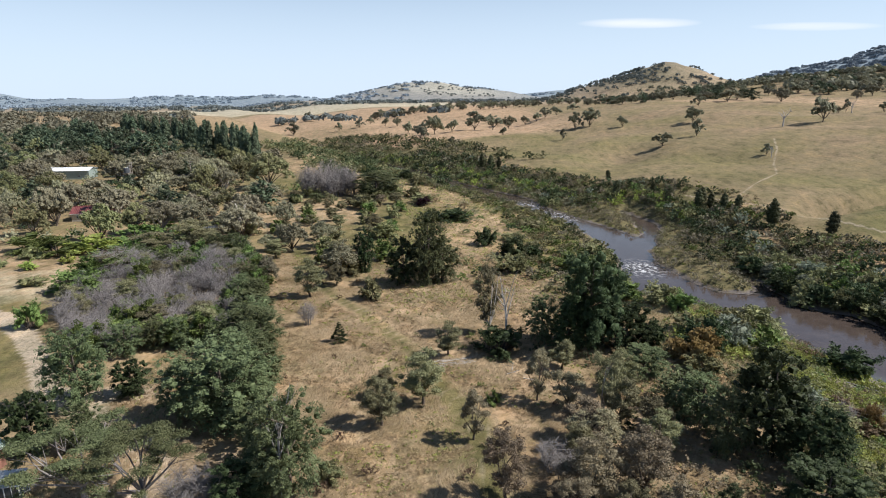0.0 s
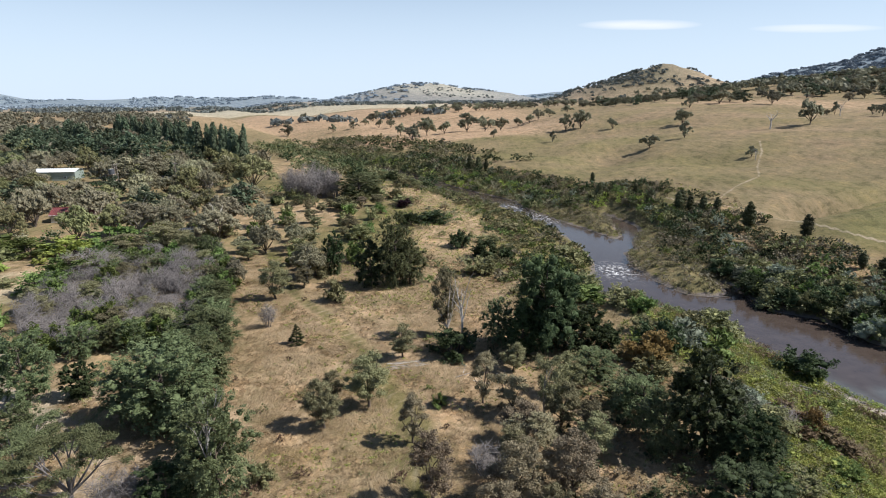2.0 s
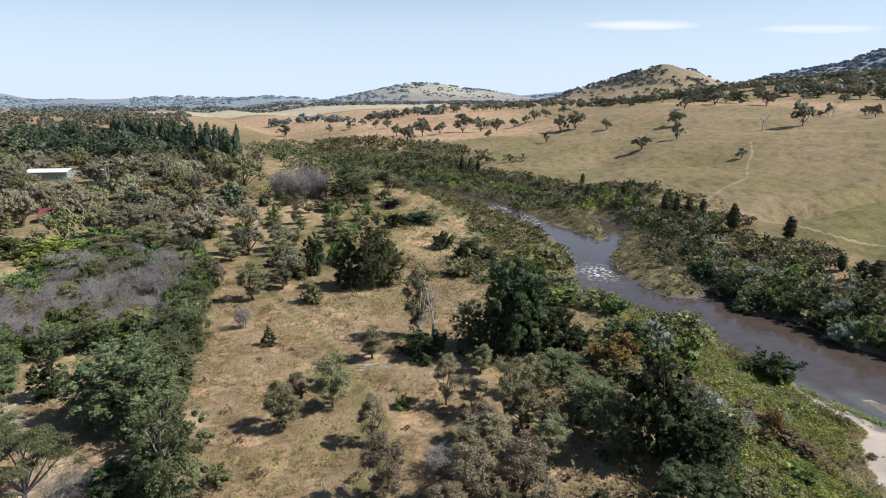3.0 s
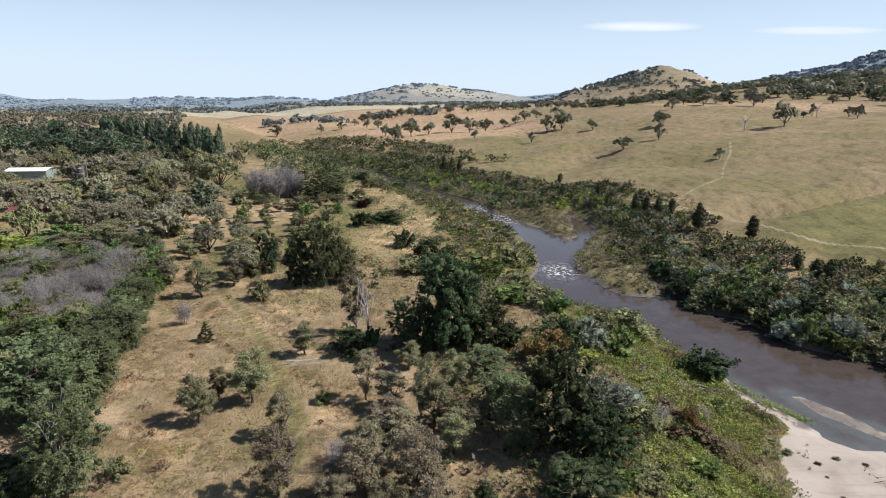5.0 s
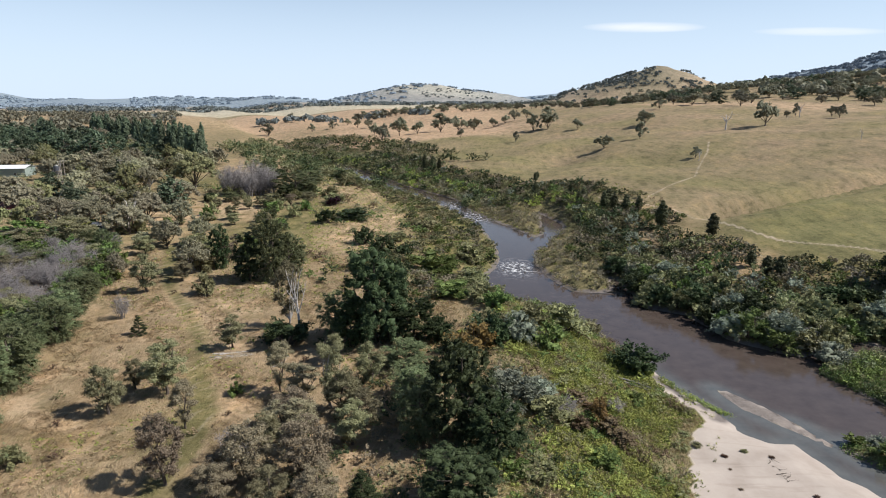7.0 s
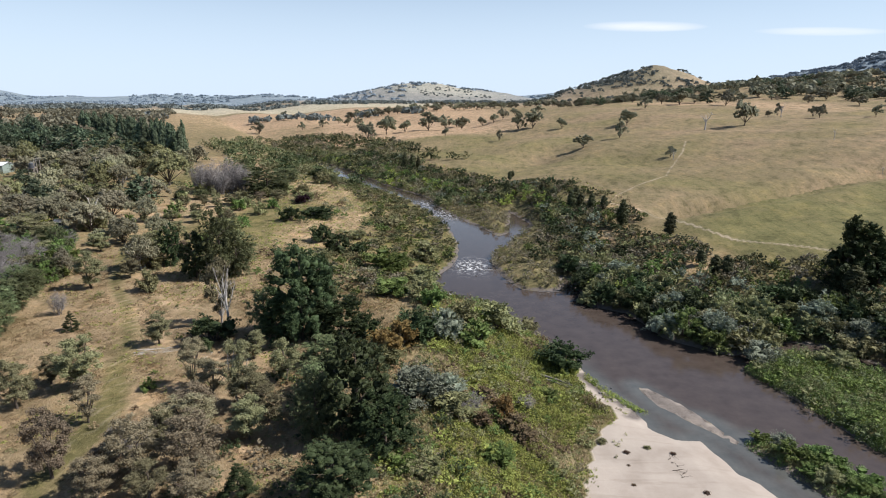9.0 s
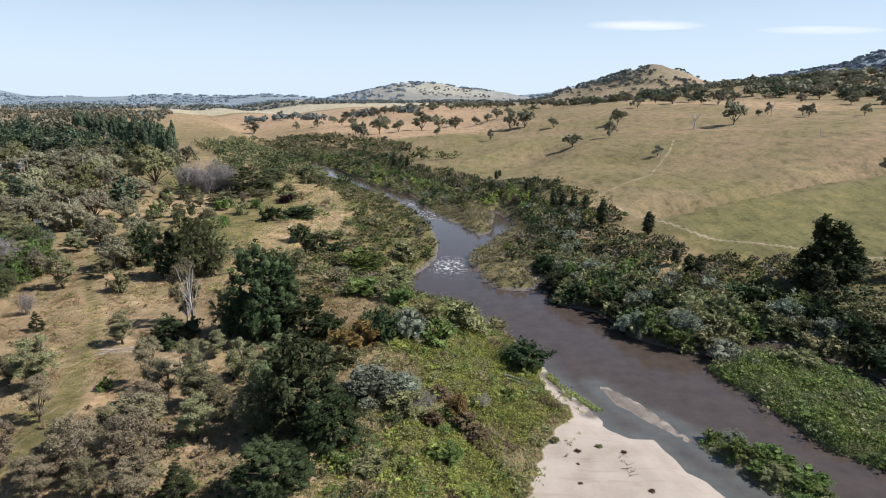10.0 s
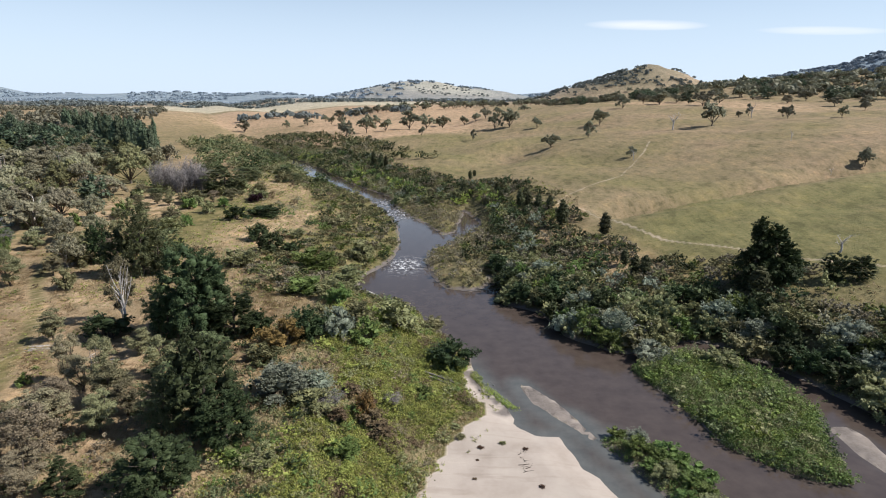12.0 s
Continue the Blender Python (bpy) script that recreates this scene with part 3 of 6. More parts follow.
def make_water():
    xs, ys = spaced(-150, 35, 135, 260, 0.8, 1.05), spaced(-170, 50, 215, 560, 0.8, 1.05)
    gx, gy = np.meshgrid(xs, ys)
    z, d = land(gx, gy)
    nx, ny = len(xs), len(ys)
    co = np.stack([gx, gy, np.zeros_like(gx)], -1).reshape(-1, 3)
    i = np.arange(nx * ny).reshape(ny, nx)
    keep = (signed(WATER, gx, gy) > -6)
    keep = keep[:-1, :-1] | keep[1:, 1:]
    quads = np.stack([i[:-1, :-1], i[:-1, 1:], i[1:, 1:], i[1:, :-1]], -1)[keep]
    used, inv = np.unique(quads, return_inverse=True)
    me = mesh_from(co[used], inv.reshape(-1, 4), "river")
    side = edge_distance(SAND, gx, gy)
    shallow = np.maximum(ease(z, -0.9, -0.05) * ease(side, 9, 5) * ease(gy, 100, 88), 0) * (gx < 92) + 0.12 * ease(z, -0.25, -0.02)
    rapid = 1.2 * bump(gx, gy, 53, 157, 3.0, 4.2) + 0.8 * bump(gx, gy, 45, 232, 5, 8) + 0.6 * bump(gx, gy, 38, 257, 6, 7) + 0.5 * bump(gx, gy, -32, 395, 6, 9)
    a = me.color_attributes.new("bed", "FLOAT_COLOR", "POINT")
    dat = np.stack([np.ravel(shallow), np.ravel(rapid), np.zeros(nx * ny), np.ones(nx * ny)], -1)[used]
    a.data.foreach_set("color", np.clip(dat, 0, 1).astype(np.float32).ravel())
    me.materials.append(water_material())
    me.polygons.foreach_set("use_smooth", np.ones(len(me.polygons), bool))
    return tagged(new("water", me), "brown river with small rapids and shallow grey margin", "river", kind="structure")


river = make_water()

# ---- plants: each kind is built a few times and then copied ----
def leaf_quads(rng, centres, normals, size, jitter=0.7, long=1.0):
    """One folded leaf clump (two triangles' worth of quad) at each centre, facing roughly along its normal."""
    n = len(centres)
    d = normals + rng.normal(0, jitter, (n, 3))
    d /= np.linalg.norm(d, axis=1)[:, None] + 1e-9
    a = np.cross(d, rng.normal(0, 1, (n, 3)))
    a /= np.linalg.norm(a, axis=1)[:, None] + 1e-9
    b = np.cross(d, a)
    s = size * rng.uniform(0.6, 1.4, (n, 1))
    k = rng.uniform(0.45, 0.8, (n, 1))
    p = np.stack([centres - a * s * long, centres - b * s * k + d * s * 0.2, centres + a * s * long, centres + b * s * k + d * s * 0.2], 1)
    return p.reshape(-1, 3), np.arange(4 * n).reshape(n, 4)


def crown_points(rng, blobs, n, shell=(0.72, 1.05), flat=0.0):
    """Points in the outer shells of the blobs (x, y, z, rx, ry, rz), and the way out at each."""
    blobs = np.array(blobs, float)
    area = blobs[:, 3] * blobs[:, 5] + blobs[:, 4] * blobs[:, 5] + blobs[:, 3] * blobs[:, 4]
    pick = rng.choice(len(blobs), n, p=area / area.sum())
    v = rng.normal(0, 1, (n, 3))
    v /= np.linalg.norm(v, axis=1)[:, None]
    v[:, 2] = np.where(v[:, 2] < -0.5, -v[:, 2] * 0.6, v[:, 2])
    r = rng.uniform(*shell, (n, 1)) + 0.10 * rng.normal(0, 1, (n, 1))
    c = blobs[pick, :3] + v * blobs[pick, 3:] * r
    return c, v / blobs[pick, 3:] * blobs[pick, 3:].mean(1)[:, None]


def spray_points(rng, blobs, per, leaves, mid, length=1.5, droop=0.35, up=0.2):
    """Leaves along short boughs that reach out of the blobs, away from the crown's middle; normals mostly upwards."""
    b = np.repeat(np.array(blobs, float), per, 0)
    n = len(b)
    out = b[:, :3] - np.array(mid)
    out /= np.linalg.norm(out, axis=1)[:, None] + 1e-6
    way = out + rng.normal(0, 0.45, (n, 3)) + [0, 0, up]
    way /= np.linalg.norm(way, axis=1)[:, None]
    ln = b[:, 3:4] * length * rng.uniform(0.6, 1.3, (n, 1))
    side = np.cross(way, [0.02, 0.03, 1.0])
    side /= np.linalg.norm(side, axis=1)[:, None] + 1e-6
    rise = np.cross(side, way)
    start = b[:, :3] + rng.normal(0, 0.25, (n, 3)) * b[:, 3:4]
    t = rng.uniform(0.0, 1.0, (n, leaves, 1)) ** 0.8
    u = rng.normal(0, 0.24, (n, leaves, 1)) * (1.15 - 0.75 * t)
    w = rng.normal(0, 0.07, (n, leaves, 1))
    c = start[:, None] + ln[:, None] * (way[:, None] * t + side[:, None] * u + rise[:, None] * w)
    c[:, :, 2] -= (droop * ln[:, None] * t * t)[:, :, 0]
    nrm = np.broadcast_to((rise * 0.85 + way * 0.35)[:, None], c.shape)
    return c.reshape(-1, 3), nrm.reshape(-1, 3)


def unit_ball():
    """A rough ball of 24 quads, for the dense hearts of leafy lumps."""
    at, co, fa = {}, [], []

    def corner(p):
        if p not in at:
            at[p] = len(co)
            v = np.array(p, float)
            co.append(v / np.linalg.norm(v))
        return at[p]
    for axis in range(3):
        for sgn in (-1, 1):
            for i in (-1, 0):
                for j in (-1, 0):
                    q = []
                    for a, b in ((i, j), (i + 1, j), (i + 1, j + 1), (i, j + 1)):
                        p = [a, b]
                        p.insert(axis, sgn)
                        q.append(corner(tuple(p)))
                    fa.append(q)
    return np.array(co), np.array(fa)


BALL = unit_ball()


def hearts(rng, blobs, k):
    """The dense, light-tight hearts of the blobs, k of their size."""
    b = np.array(blobs, float)
    n, (u, f) = len(b), BALL
    co = b[:, None, :3] + u[None] * b[:, None, 3:] * k * rng.uniform(0.7, 1.2, (n, len(u), 1))
    return co.reshape(-1, 3), (f[None] + np.arange(n)[:, None, None] * len(u)).reshape(-1, 4)


def tube(path, radii, sides=6):
    """A tapered limb along a path: corners and quads."""
    path = np.array(path, float)
    rings = []
    for i, p in enumerate(path):
        t = path[min(i + 1, len(path) - 1)] - path[max(i - 1, 0)]
        t /= np.linalg.norm(t) + 1e-9
        u = np.cross(t, (0.3, 1, 0.2))
        u /= np.linalg.norm(u) + 1e-9
        w = np.cross(t, u)
        a = np.linspace(0, 2 * np.pi, sides, endpoint=False)
        rings.append(p + radii[i] * (np.cos(a)[:, None] * u + np.sin(a)[:, None] * w))
    co = np.concatenate(rings)
    q = [(i * sides + j, i * sides + (j + 1) % sides, (i + 1) * sides + (j + 1) % sides, (i + 1) * sides + j)
         for i in range(len(path) - 1) for j in range(sides)]
    return co, np.array(q)


def join(pieces):
    co, fa, o = [], [], 0
    for c, f in pieces:
        co.append(c)
        fa.append(np.asarray(f) + o)
        o += len(c)
    return np.concatenate(co), np.concatenate(fa)


def limb(rng, a, b, r0, r1, bend=0.15, n=5, sides=6):
    a, b = np.array(a, float), np.array(b, float)
    ln = np.linalg.norm(b - a)
    k = np.linspace(0, 1, n)[:, None]
    off = rng.normal(0, bend * ln, 3) * [1, 1, 0.4]
    path = a + (b - a) * k + off * np.sin(k * np.pi) * 0.5
    return tube(path, np.linspace(r0, r1, n), sides)


def mesh_part(pieces, name, material):
    me = mesh_from(*join(pieces), name)
    me.materials.append(material)
    return me


STORE = {}


def thing(name, parts, label, category, group):
    """A plant as an empty at its foot with its parts below it; kept aside as the pattern for copies."""
    root = new(name)
    root.empty_display_size = 0.3
    for pname, me in parts:
        o = new(pname, me)
        o.parent = root
    return tagged(root, label, category, group)


def plant(name, parts, label, category, group, x, y, w, h, size, turn=0.0, lean=0.0, sink=0.05):
    """A plant of width w and height h at (x, y). size: the width and height at which its meshes were built."""
    key = (name, label) + tuple(me.name for _, me in parts)
    m = Matrix.Translation((x, y, ground_z(x, y) - sink)) @ Euler((radians(lean), 0, radians(turn))).to_matrix().to_4x4() @ Matrix.Diagonal((w / size[0], w / size[0], h / size[1], 1))
    if key not in STORE:
        STORE[key] = thing(name, parts, label, category, group)
        STORE[key].matrix_basis = m
        return STORE[key]
    first = STORE[key]
    keep = first.matrix_basis.copy()
    made = copy_thing(first, Matrix.Identity(4))
    made.matrix_basis = m
    first.matrix_basis = keep
    return made


def lumps_in(rng, n, mid, radius, size, shell=(0.35, 0.95), gaps=0.0, cone=0.0):
    """Leafy lumps spread through an egg-shaped crown, with gaps; cone narrows it upwards."""
    out = []
    turn = rng.uniform(0, 9, 3)
    while len(out) < n:
        v = rng.normal(0, 1, 3)
        v /= np.linalg.norm(v)
        if math.sin(v[0] * 3.1 + turn[0]) + math.sin(v[1] * 3.4 + turn[1]) + math.sin(v[2] * 3.7 + turn[2]) < -3 + 3 * gaps:
            continue
        r = rng.uniform(*shell) ** 0.6
        k = 1 - cone * (v[2] * r + 0.6)
        p = np.array(mid) + v * r * np.array(radius) * [k, k, 1]
        q = rng.uniform(*size) * (0.55 + 0.45 * k)
        out.append((*p, q, q, q * rng.uniform(0.6, 0.9)))
    return out


def gum_parts(seed, leaf="gum", bark="brown", n=13000, leaf_size=0.085, gaps=0.4, low=1.3, lumps=66, jitter=0.7, heart=0.5):
    """A round, open-crowned eucalypt, 6 m wide and 8 m high."""
    rng = np.random.default_rng(seed)
    fork = np.array([rng.normal(0, 0.15), rng.normal(0, 0.15), rng.uniform(1.0, 1.8)])
    wood = [limb(rng, (0, 0, -0.3), fork, 0.21, 0.15, 0.08, 5, 7)]
    tall = (7.6 - low) / 2 + 0.2
    blobs = lumps_in(rng, lumps, (0, 0, 7.5 - tall), (2.45, 2.45, tall), (0.34, 0.78), (0.25, 0.95), gaps)
    for i in range(7):
        b = np.array(blobs[rng.integers(len(blobs))][:3])
        wood.append(limb(rng, fork, b, 0.10, 0.03, 0.10))
        for _ in range(3):
            e = np.array(blobs[rng.integers(len(blobs))][:3])
            if np.linalg.norm(e - b) < 2.4:
                wood.append(limb(rng, fork + (b - fork) * 0.6, e, 0.035, 0.012, 0.12, 4, 4))
    c, v = crown_points(rng, blobs, n, (0.45, 1.15))
    return [("trunk", mesh_part(wood, "gum_trunk", BARK[bark])), ("crown", mesh_part([leaf_quads(rng, c, v, leaf_size, jitter), hearts(rng, blobs, heart)], "gum_crown", LEAF[leaf]))]


def dome_parts(seed, leaf="valley", bark="brown", n=9000, leaf_size=0.12, clear=0.22, clumps=11, wide=12.0, tall=10.0, heart=0.62):
    """A spreading eucalypt, 12 m wide and 10 m high: domed sub-crowns of many small sprays on forking limbs."""
    rng = np.random.default_rng(seed)
    fork = np.array([rng.normal(0, 0.2), rng.normal(0, 0.2), tall * clear * 0.7])
    wood, blobs = [limb(rng, (0, 0, -0.4), fork, 0.30, 0.22, 0.08, 5, 7)], []
    for i in range(clumps):
        a = i * 2.4 + rng.uniform(-0.5, 0.5)
        r = math.sqrt((i + 0.25) / clumps) * 0.37 * wide
        q = wide * rng.uniform(0.14, 0.21)
        top = tall * (1.0 - 0.42 * (r / (0.42 * wide)) ** 2) * rng.uniform(0.66, 1.0)
        mid = np.array([math.cos(a) * r, math.sin(a) * r, max(top - q * 0.8, tall * clear + q * 0.5)])
        wood.append(limb(rng, fork, mid, 0.13, 0.04, 0.10, 5, 5))
        for _ in range(13):
            v = rng.normal(0, 1, 3)
            v /= np.linalg.norm(v)
            v[2] = abs(v[2]) * 1.25 - 0.6
            p = mid + v * q * rng.uniform(0.55, 1.0)
            k = q * rng.uniform(0.26, 0.46)
            blobs.append((*p, k, k, k * 0.85))
        for _ in range(2):
            e = mid + rng.normal(0, q * 0.7, 3)
            wood.append(limb(rng, fork + (mid - fork) * 0.7, e, 0.05, 0.015, 0.12, 4, 4))
    c, v = crown_points(rng, blobs, n, (0.45, 1.25))
    return [("trunk", mesh_part(wood, "gum_trunk", BARK[bark])), ("crown", mesh_part([leaf_quads(rng, c, v, leaf_size, 0.6), hearts(rng, blobs, heart)], "gum_crown", LEAF[leaf]))]


def dense_parts(seed, leaf="dark", n=26000, leaf_size=0.095, cone=0.0, bark="brown", lumps=150, heart=0.74):
    """A dense broad tree, 10 m wide and 12 m high, leafy to near the ground."""
    rng = np.random.default_rng(seed)
    wood = [limb(rng, (0, 0, -0.4), (0, 0, 9.0), 0.34, 0.06, 0.03, 6, 7)]
    big = 1.0 if lumps < 150 else 0.78
    blobs = lumps_in(rng, lumps, (0, 0, 5.7), (4.4, 4.4, 5.5), (0.55 * big, 1.25 * big), (0.2, 0.98), 0.14, cone)
    for b in blobs[::9]:
        wood.append(limb(rng, (0, 0, max(1.0, b[2] - 1.6)), b[:3], 0.09, 0.02, 0.1, 4, 5))
    c, v = spray_points(rng, blobs, 4, max(8, n // (4 * lumps)), (0, 0, 4.2), 1.75, 0.4)
    return [("trunk", mesh_part(wood, "tree_trunk", BARK[bark])), ("crown", mesh_part([leaf_quads(rng, c, v, leaf_size, 0.34, 1.25), hearts(rng, blobs, heart)], "tree_crown", LEAF[leaf]))]


def pine_parts(seed, leaf="pine", n=14000, leaf_size=0.12):
    """A layered conifer, 9 m wide and 13 m high, with drooping whorls."""
    rng = np.random.default_rng(seed)
    wood = [limb(rng, (0, 0, -0.4), (0, 0, 12.4), 0.3, 0.03, 0.02, 6, 7)]
    blobs = []
    for i in range(60):
        h = (i + 0.5) / 60
        r = (4.4 * (1 - h) ** 0.8 + 0.25) * rng.uniform(0.5, 1.05)
        a = i * 2.4 + rng.uniform(-0.4, 0.4)
        p = (math.cos(a) * r, math.sin(a) * r, 0.8 + h * 11.8 + rng.uniform(-0.3, 0.3))
        q = 0.45 + 0.85 * (1 - h)
        blobs.append((*p, q, q, q * 0.5))
        if i % 3 == 0:
            wood.append(limb(rng, (0, 0, p[2] + 0.2), p, 0.06, 0.015, 0.05, 4, 4))
    c, v = crown_points(rng, blobs, n, (0.3, 1.15))
    return [("trunk", mesh_part(wood, "pine_trunk", BARK["brown"])), ("crown", mesh_part([leaf_quads(rng, c, v, leaf_size, 0.6, 1.3), hearts(rng, blobs, 0.65)], "pine_crown", LEAF[leaf]))]


def column_parts(seed, leaf="cypress", n=2000, leaf_size=0.14, wide=1.0):
    """A columnar tree, 2.4 m wide and 7 m high."""
    rng = np.random.default_rng(seed)
    wood = [limb(rng, (0, 0, -0.3), (0, 0, 6.3), 0.13, 0.02, 0.02, 5, 6)]
    blobs = []
    for i in range(20):
        h = (i + 0.5) / 20
        r = 0.85 * wide * math.sin(math.pi * (0.12 + 0.8 * h ** 0.8)) * rng.uniform(0.25, 0.75)
        a = i * 2.4
        q = (0.35 + 0.5 * math.sin(math.pi * min(1, h * 0.9 + 0.12))) * rng.uniform(0.7, 1.05)
        blobs.append((math.cos(a) * r, math.sin(a) * r, 0.4 + 6.2 * h, q, q, q * 1.3))
    c, v = crown_points(rng, blobs, n, (0.6, 1.1))
    return [("trunk", mesh_part(wood, "column_trunk", BARK["brown"])), ("crown", mesh_part([leaf_quads(rng, c, v, leaf_size, 0.5), hearts(rng, blobs, 0.75)], "column_crown", LEAF[leaf]))]


def shrub_parts(seed, leaf="olive", n=4200, leaf_size=0.066, lumps=26, ragged=1.0):
    """A rounded shrub, 3 m wide and 2.2 m high, on several stems."""
    rng = np.random.default_rng(seed)
    wood, blobs = [], []
    for i in range(lumps):
        a = i * 2.4 + rng.uniform(-0.5, 0.5)
        r = math.sqrt((i + 0.3) / lumps) * 1.1
        q = rng.uniform(0.25, 0.62)
        p = (math.cos(a) * r, math.sin(a) * r, rng.uniform(0.35, 1.8) * (1 - 0.36 * r * r / 1.1) * ragged)
        blobs.append((*p, q, q, q * 0.8))
        wood.append(limb(rng, (rng.normal(0, 0.12), rng.normal(0, 0.12), -0.2), p, 0.05, 0.012, 0.1, 4, 4))
    c, v = spray_points(rng, blobs, 5, max(8, n // (5 * lumps)), (0, 0, 0.2), 1.35, 0.3)
    return [("stem", mesh_part(wood, "shrub_stems", BARK["brown"])), ("foliage", mesh_part([leaf_quads(rng, c, v, leaf_size, 0.4), hearts(rng, blobs, 0.62)], "shrub_foliage", LEAF[leaf]))]


def bare_parts(seed, bark="grey", stems=11, twigs=1000):
    """A leafless clump of spreading suckers, 4 m wide and 6 m high."""
    rng = np.random.default_rng(seed)
    wood, tips = [], []
    for i in range(stems):
        a, r = i * 2.4, math.sqrt((i + 0.2) / stems) * 1.0
        foot = np.array([math.cos(a) * r * 0.5, math.sin(a) * r * 0.5, -0.3])
        top = np.array([math.cos(a) * r * 1.6, math.sin(a) * r * 1.6, rng.uniform(3.6, 5.2) - r])
        wood.append(limb(rng, foot, top, 0.06, 0.012, 0.10, 5, 4))
        tips.append((foot, top))
    pick = rng.integers(0, stems, twigs)
    f, t = np.array([a for a, _ in tips])[pick], np.array([b for _, b in tips])[pick]
    k = rng.uniform(0.35, 1.05, (twigs, 1))
    p = f + (t - f) * k + rng.normal(0, 0.16, (twigs, 3))
    e = p + np.stack([rng.normal(0, 0.5, twigs), rng.normal(0, 0.5, twigs), rng.uniform(0.0, 1.0, twigs)], -1)
    w = np.cross(rng.normal(0, 1, (twigs, 3)), e - p)
    w = w / (np.linalg.norm(w, axis=1)[:, None] + 1e-9) * rng.uniform(0.012, 0.028, (twigs, 1))
    u = np.cross(e - p, w)
    u = u / (np.linalg.norm(u, axis=1)[:, None] + 1e-9) * 0.018
    co = np.stack([p + w, p - w, p + u, e], 1).reshape(-1, 3)
    o = np.arange(twigs)[:, None] * 4
    fa = np.concatenate([o + [0, 1, 3], o + [1, 2, 3], o + [2, 0, 3]])
    return [("stem", mesh_part(wood, "bare_stems", BARK[bark])), ("twig_spray", mesh_tris(co, fa, "bare_twigs", BARK[bark]))]


def mesh_tris(co, tris, name, material):
    me = mesh_from(co, tris, name)
    me.materials.append(material)
    return me


def acacia_parts(seed, leaf="elm"):
    """A wide feathery tree with bare forking limbs under flat sprays of leaf, 9 m wide and 6.5 m high."""
    rng = np.random.default_rng(seed)
    fork, wood, blobs = np.array([0.1, 0, 1.4]), [], []
    wood.append(limb(rng, (0, 0, -0.3), fork, 0.26, 0.2, 0.06, 5, 7))
    for i in range(13):
        a, r = i * 2.4, 1.0 + 2.9 * math.sqrt((i + 0.5) / 13)
        e = np.array([math.cos(a) * r, math.sin(a) * r, 5.9 - 0.16 * r * r + rng.normal(0, 0.35)])
        wood.append(limb(rng, fork, e, 0.11, 0.025, 0.12, 6, 5))
        for _ in range(4):
            p = e + rng.normal(0, 0.7, 3) * [1, 1, 0.35]
            q = rng.uniform(0.5, 0.95)
            blobs.append((*p, q, q, q * 0.3))
            wood.append(limb(rng, fork + (e - fork) * 0.65, p, 0.03, 0.01, 0.12, 4, 4))
    c, v = crown_points(rng, blobs, 26000, (0.2, 1.15))
    return [("trunk", mesh_part(wood, "acacia_trunk", BARK["grey"])), ("crown", mesh_part([leaf_quads(rng, c, v, 0.05, 0.7, 1.6)], "acacia_crown", LEAF[leaf]))]


def dead_parts(seed, bark="bleached"):
    """A dead gum with forked bare limbs, 4 m wide and 8 m high."""
    rng = np.random.default_rng(seed)
    wood = [limb(rng, (0, 0, -0.3), (0.1, 0, 4.0), 0.2, 0.13, 0.04, 5, 7)]
    for i in range(7):
        a = i * 2.4
        s = np.array([0.05, 0, rng.uniform(2.2, 4.0)])
        e = s + np.array([math.cos(a) * rng.uniform(0.7, 1.7), math.sin(a) * rng.uniform(0.7, 1.7), rng.uniform(1.5, 3.9)])
        wood.append(limb(rng, s, e, 0.085, 0.025, 0.12, 5, 5))
        for _ in range(4):
            k = rng.uniform(0.4, 0.95)
            b = s + (e - s) * k
            wood.append(limb(rng, b, b + rng.normal(0, 0.55, 3) + [0, 0, 0.5], 0.03, 0.008, 0.1, 4, 4))
    return [("trunk", mesh_part(wood, "dead_trunk", BARK[bark]))]


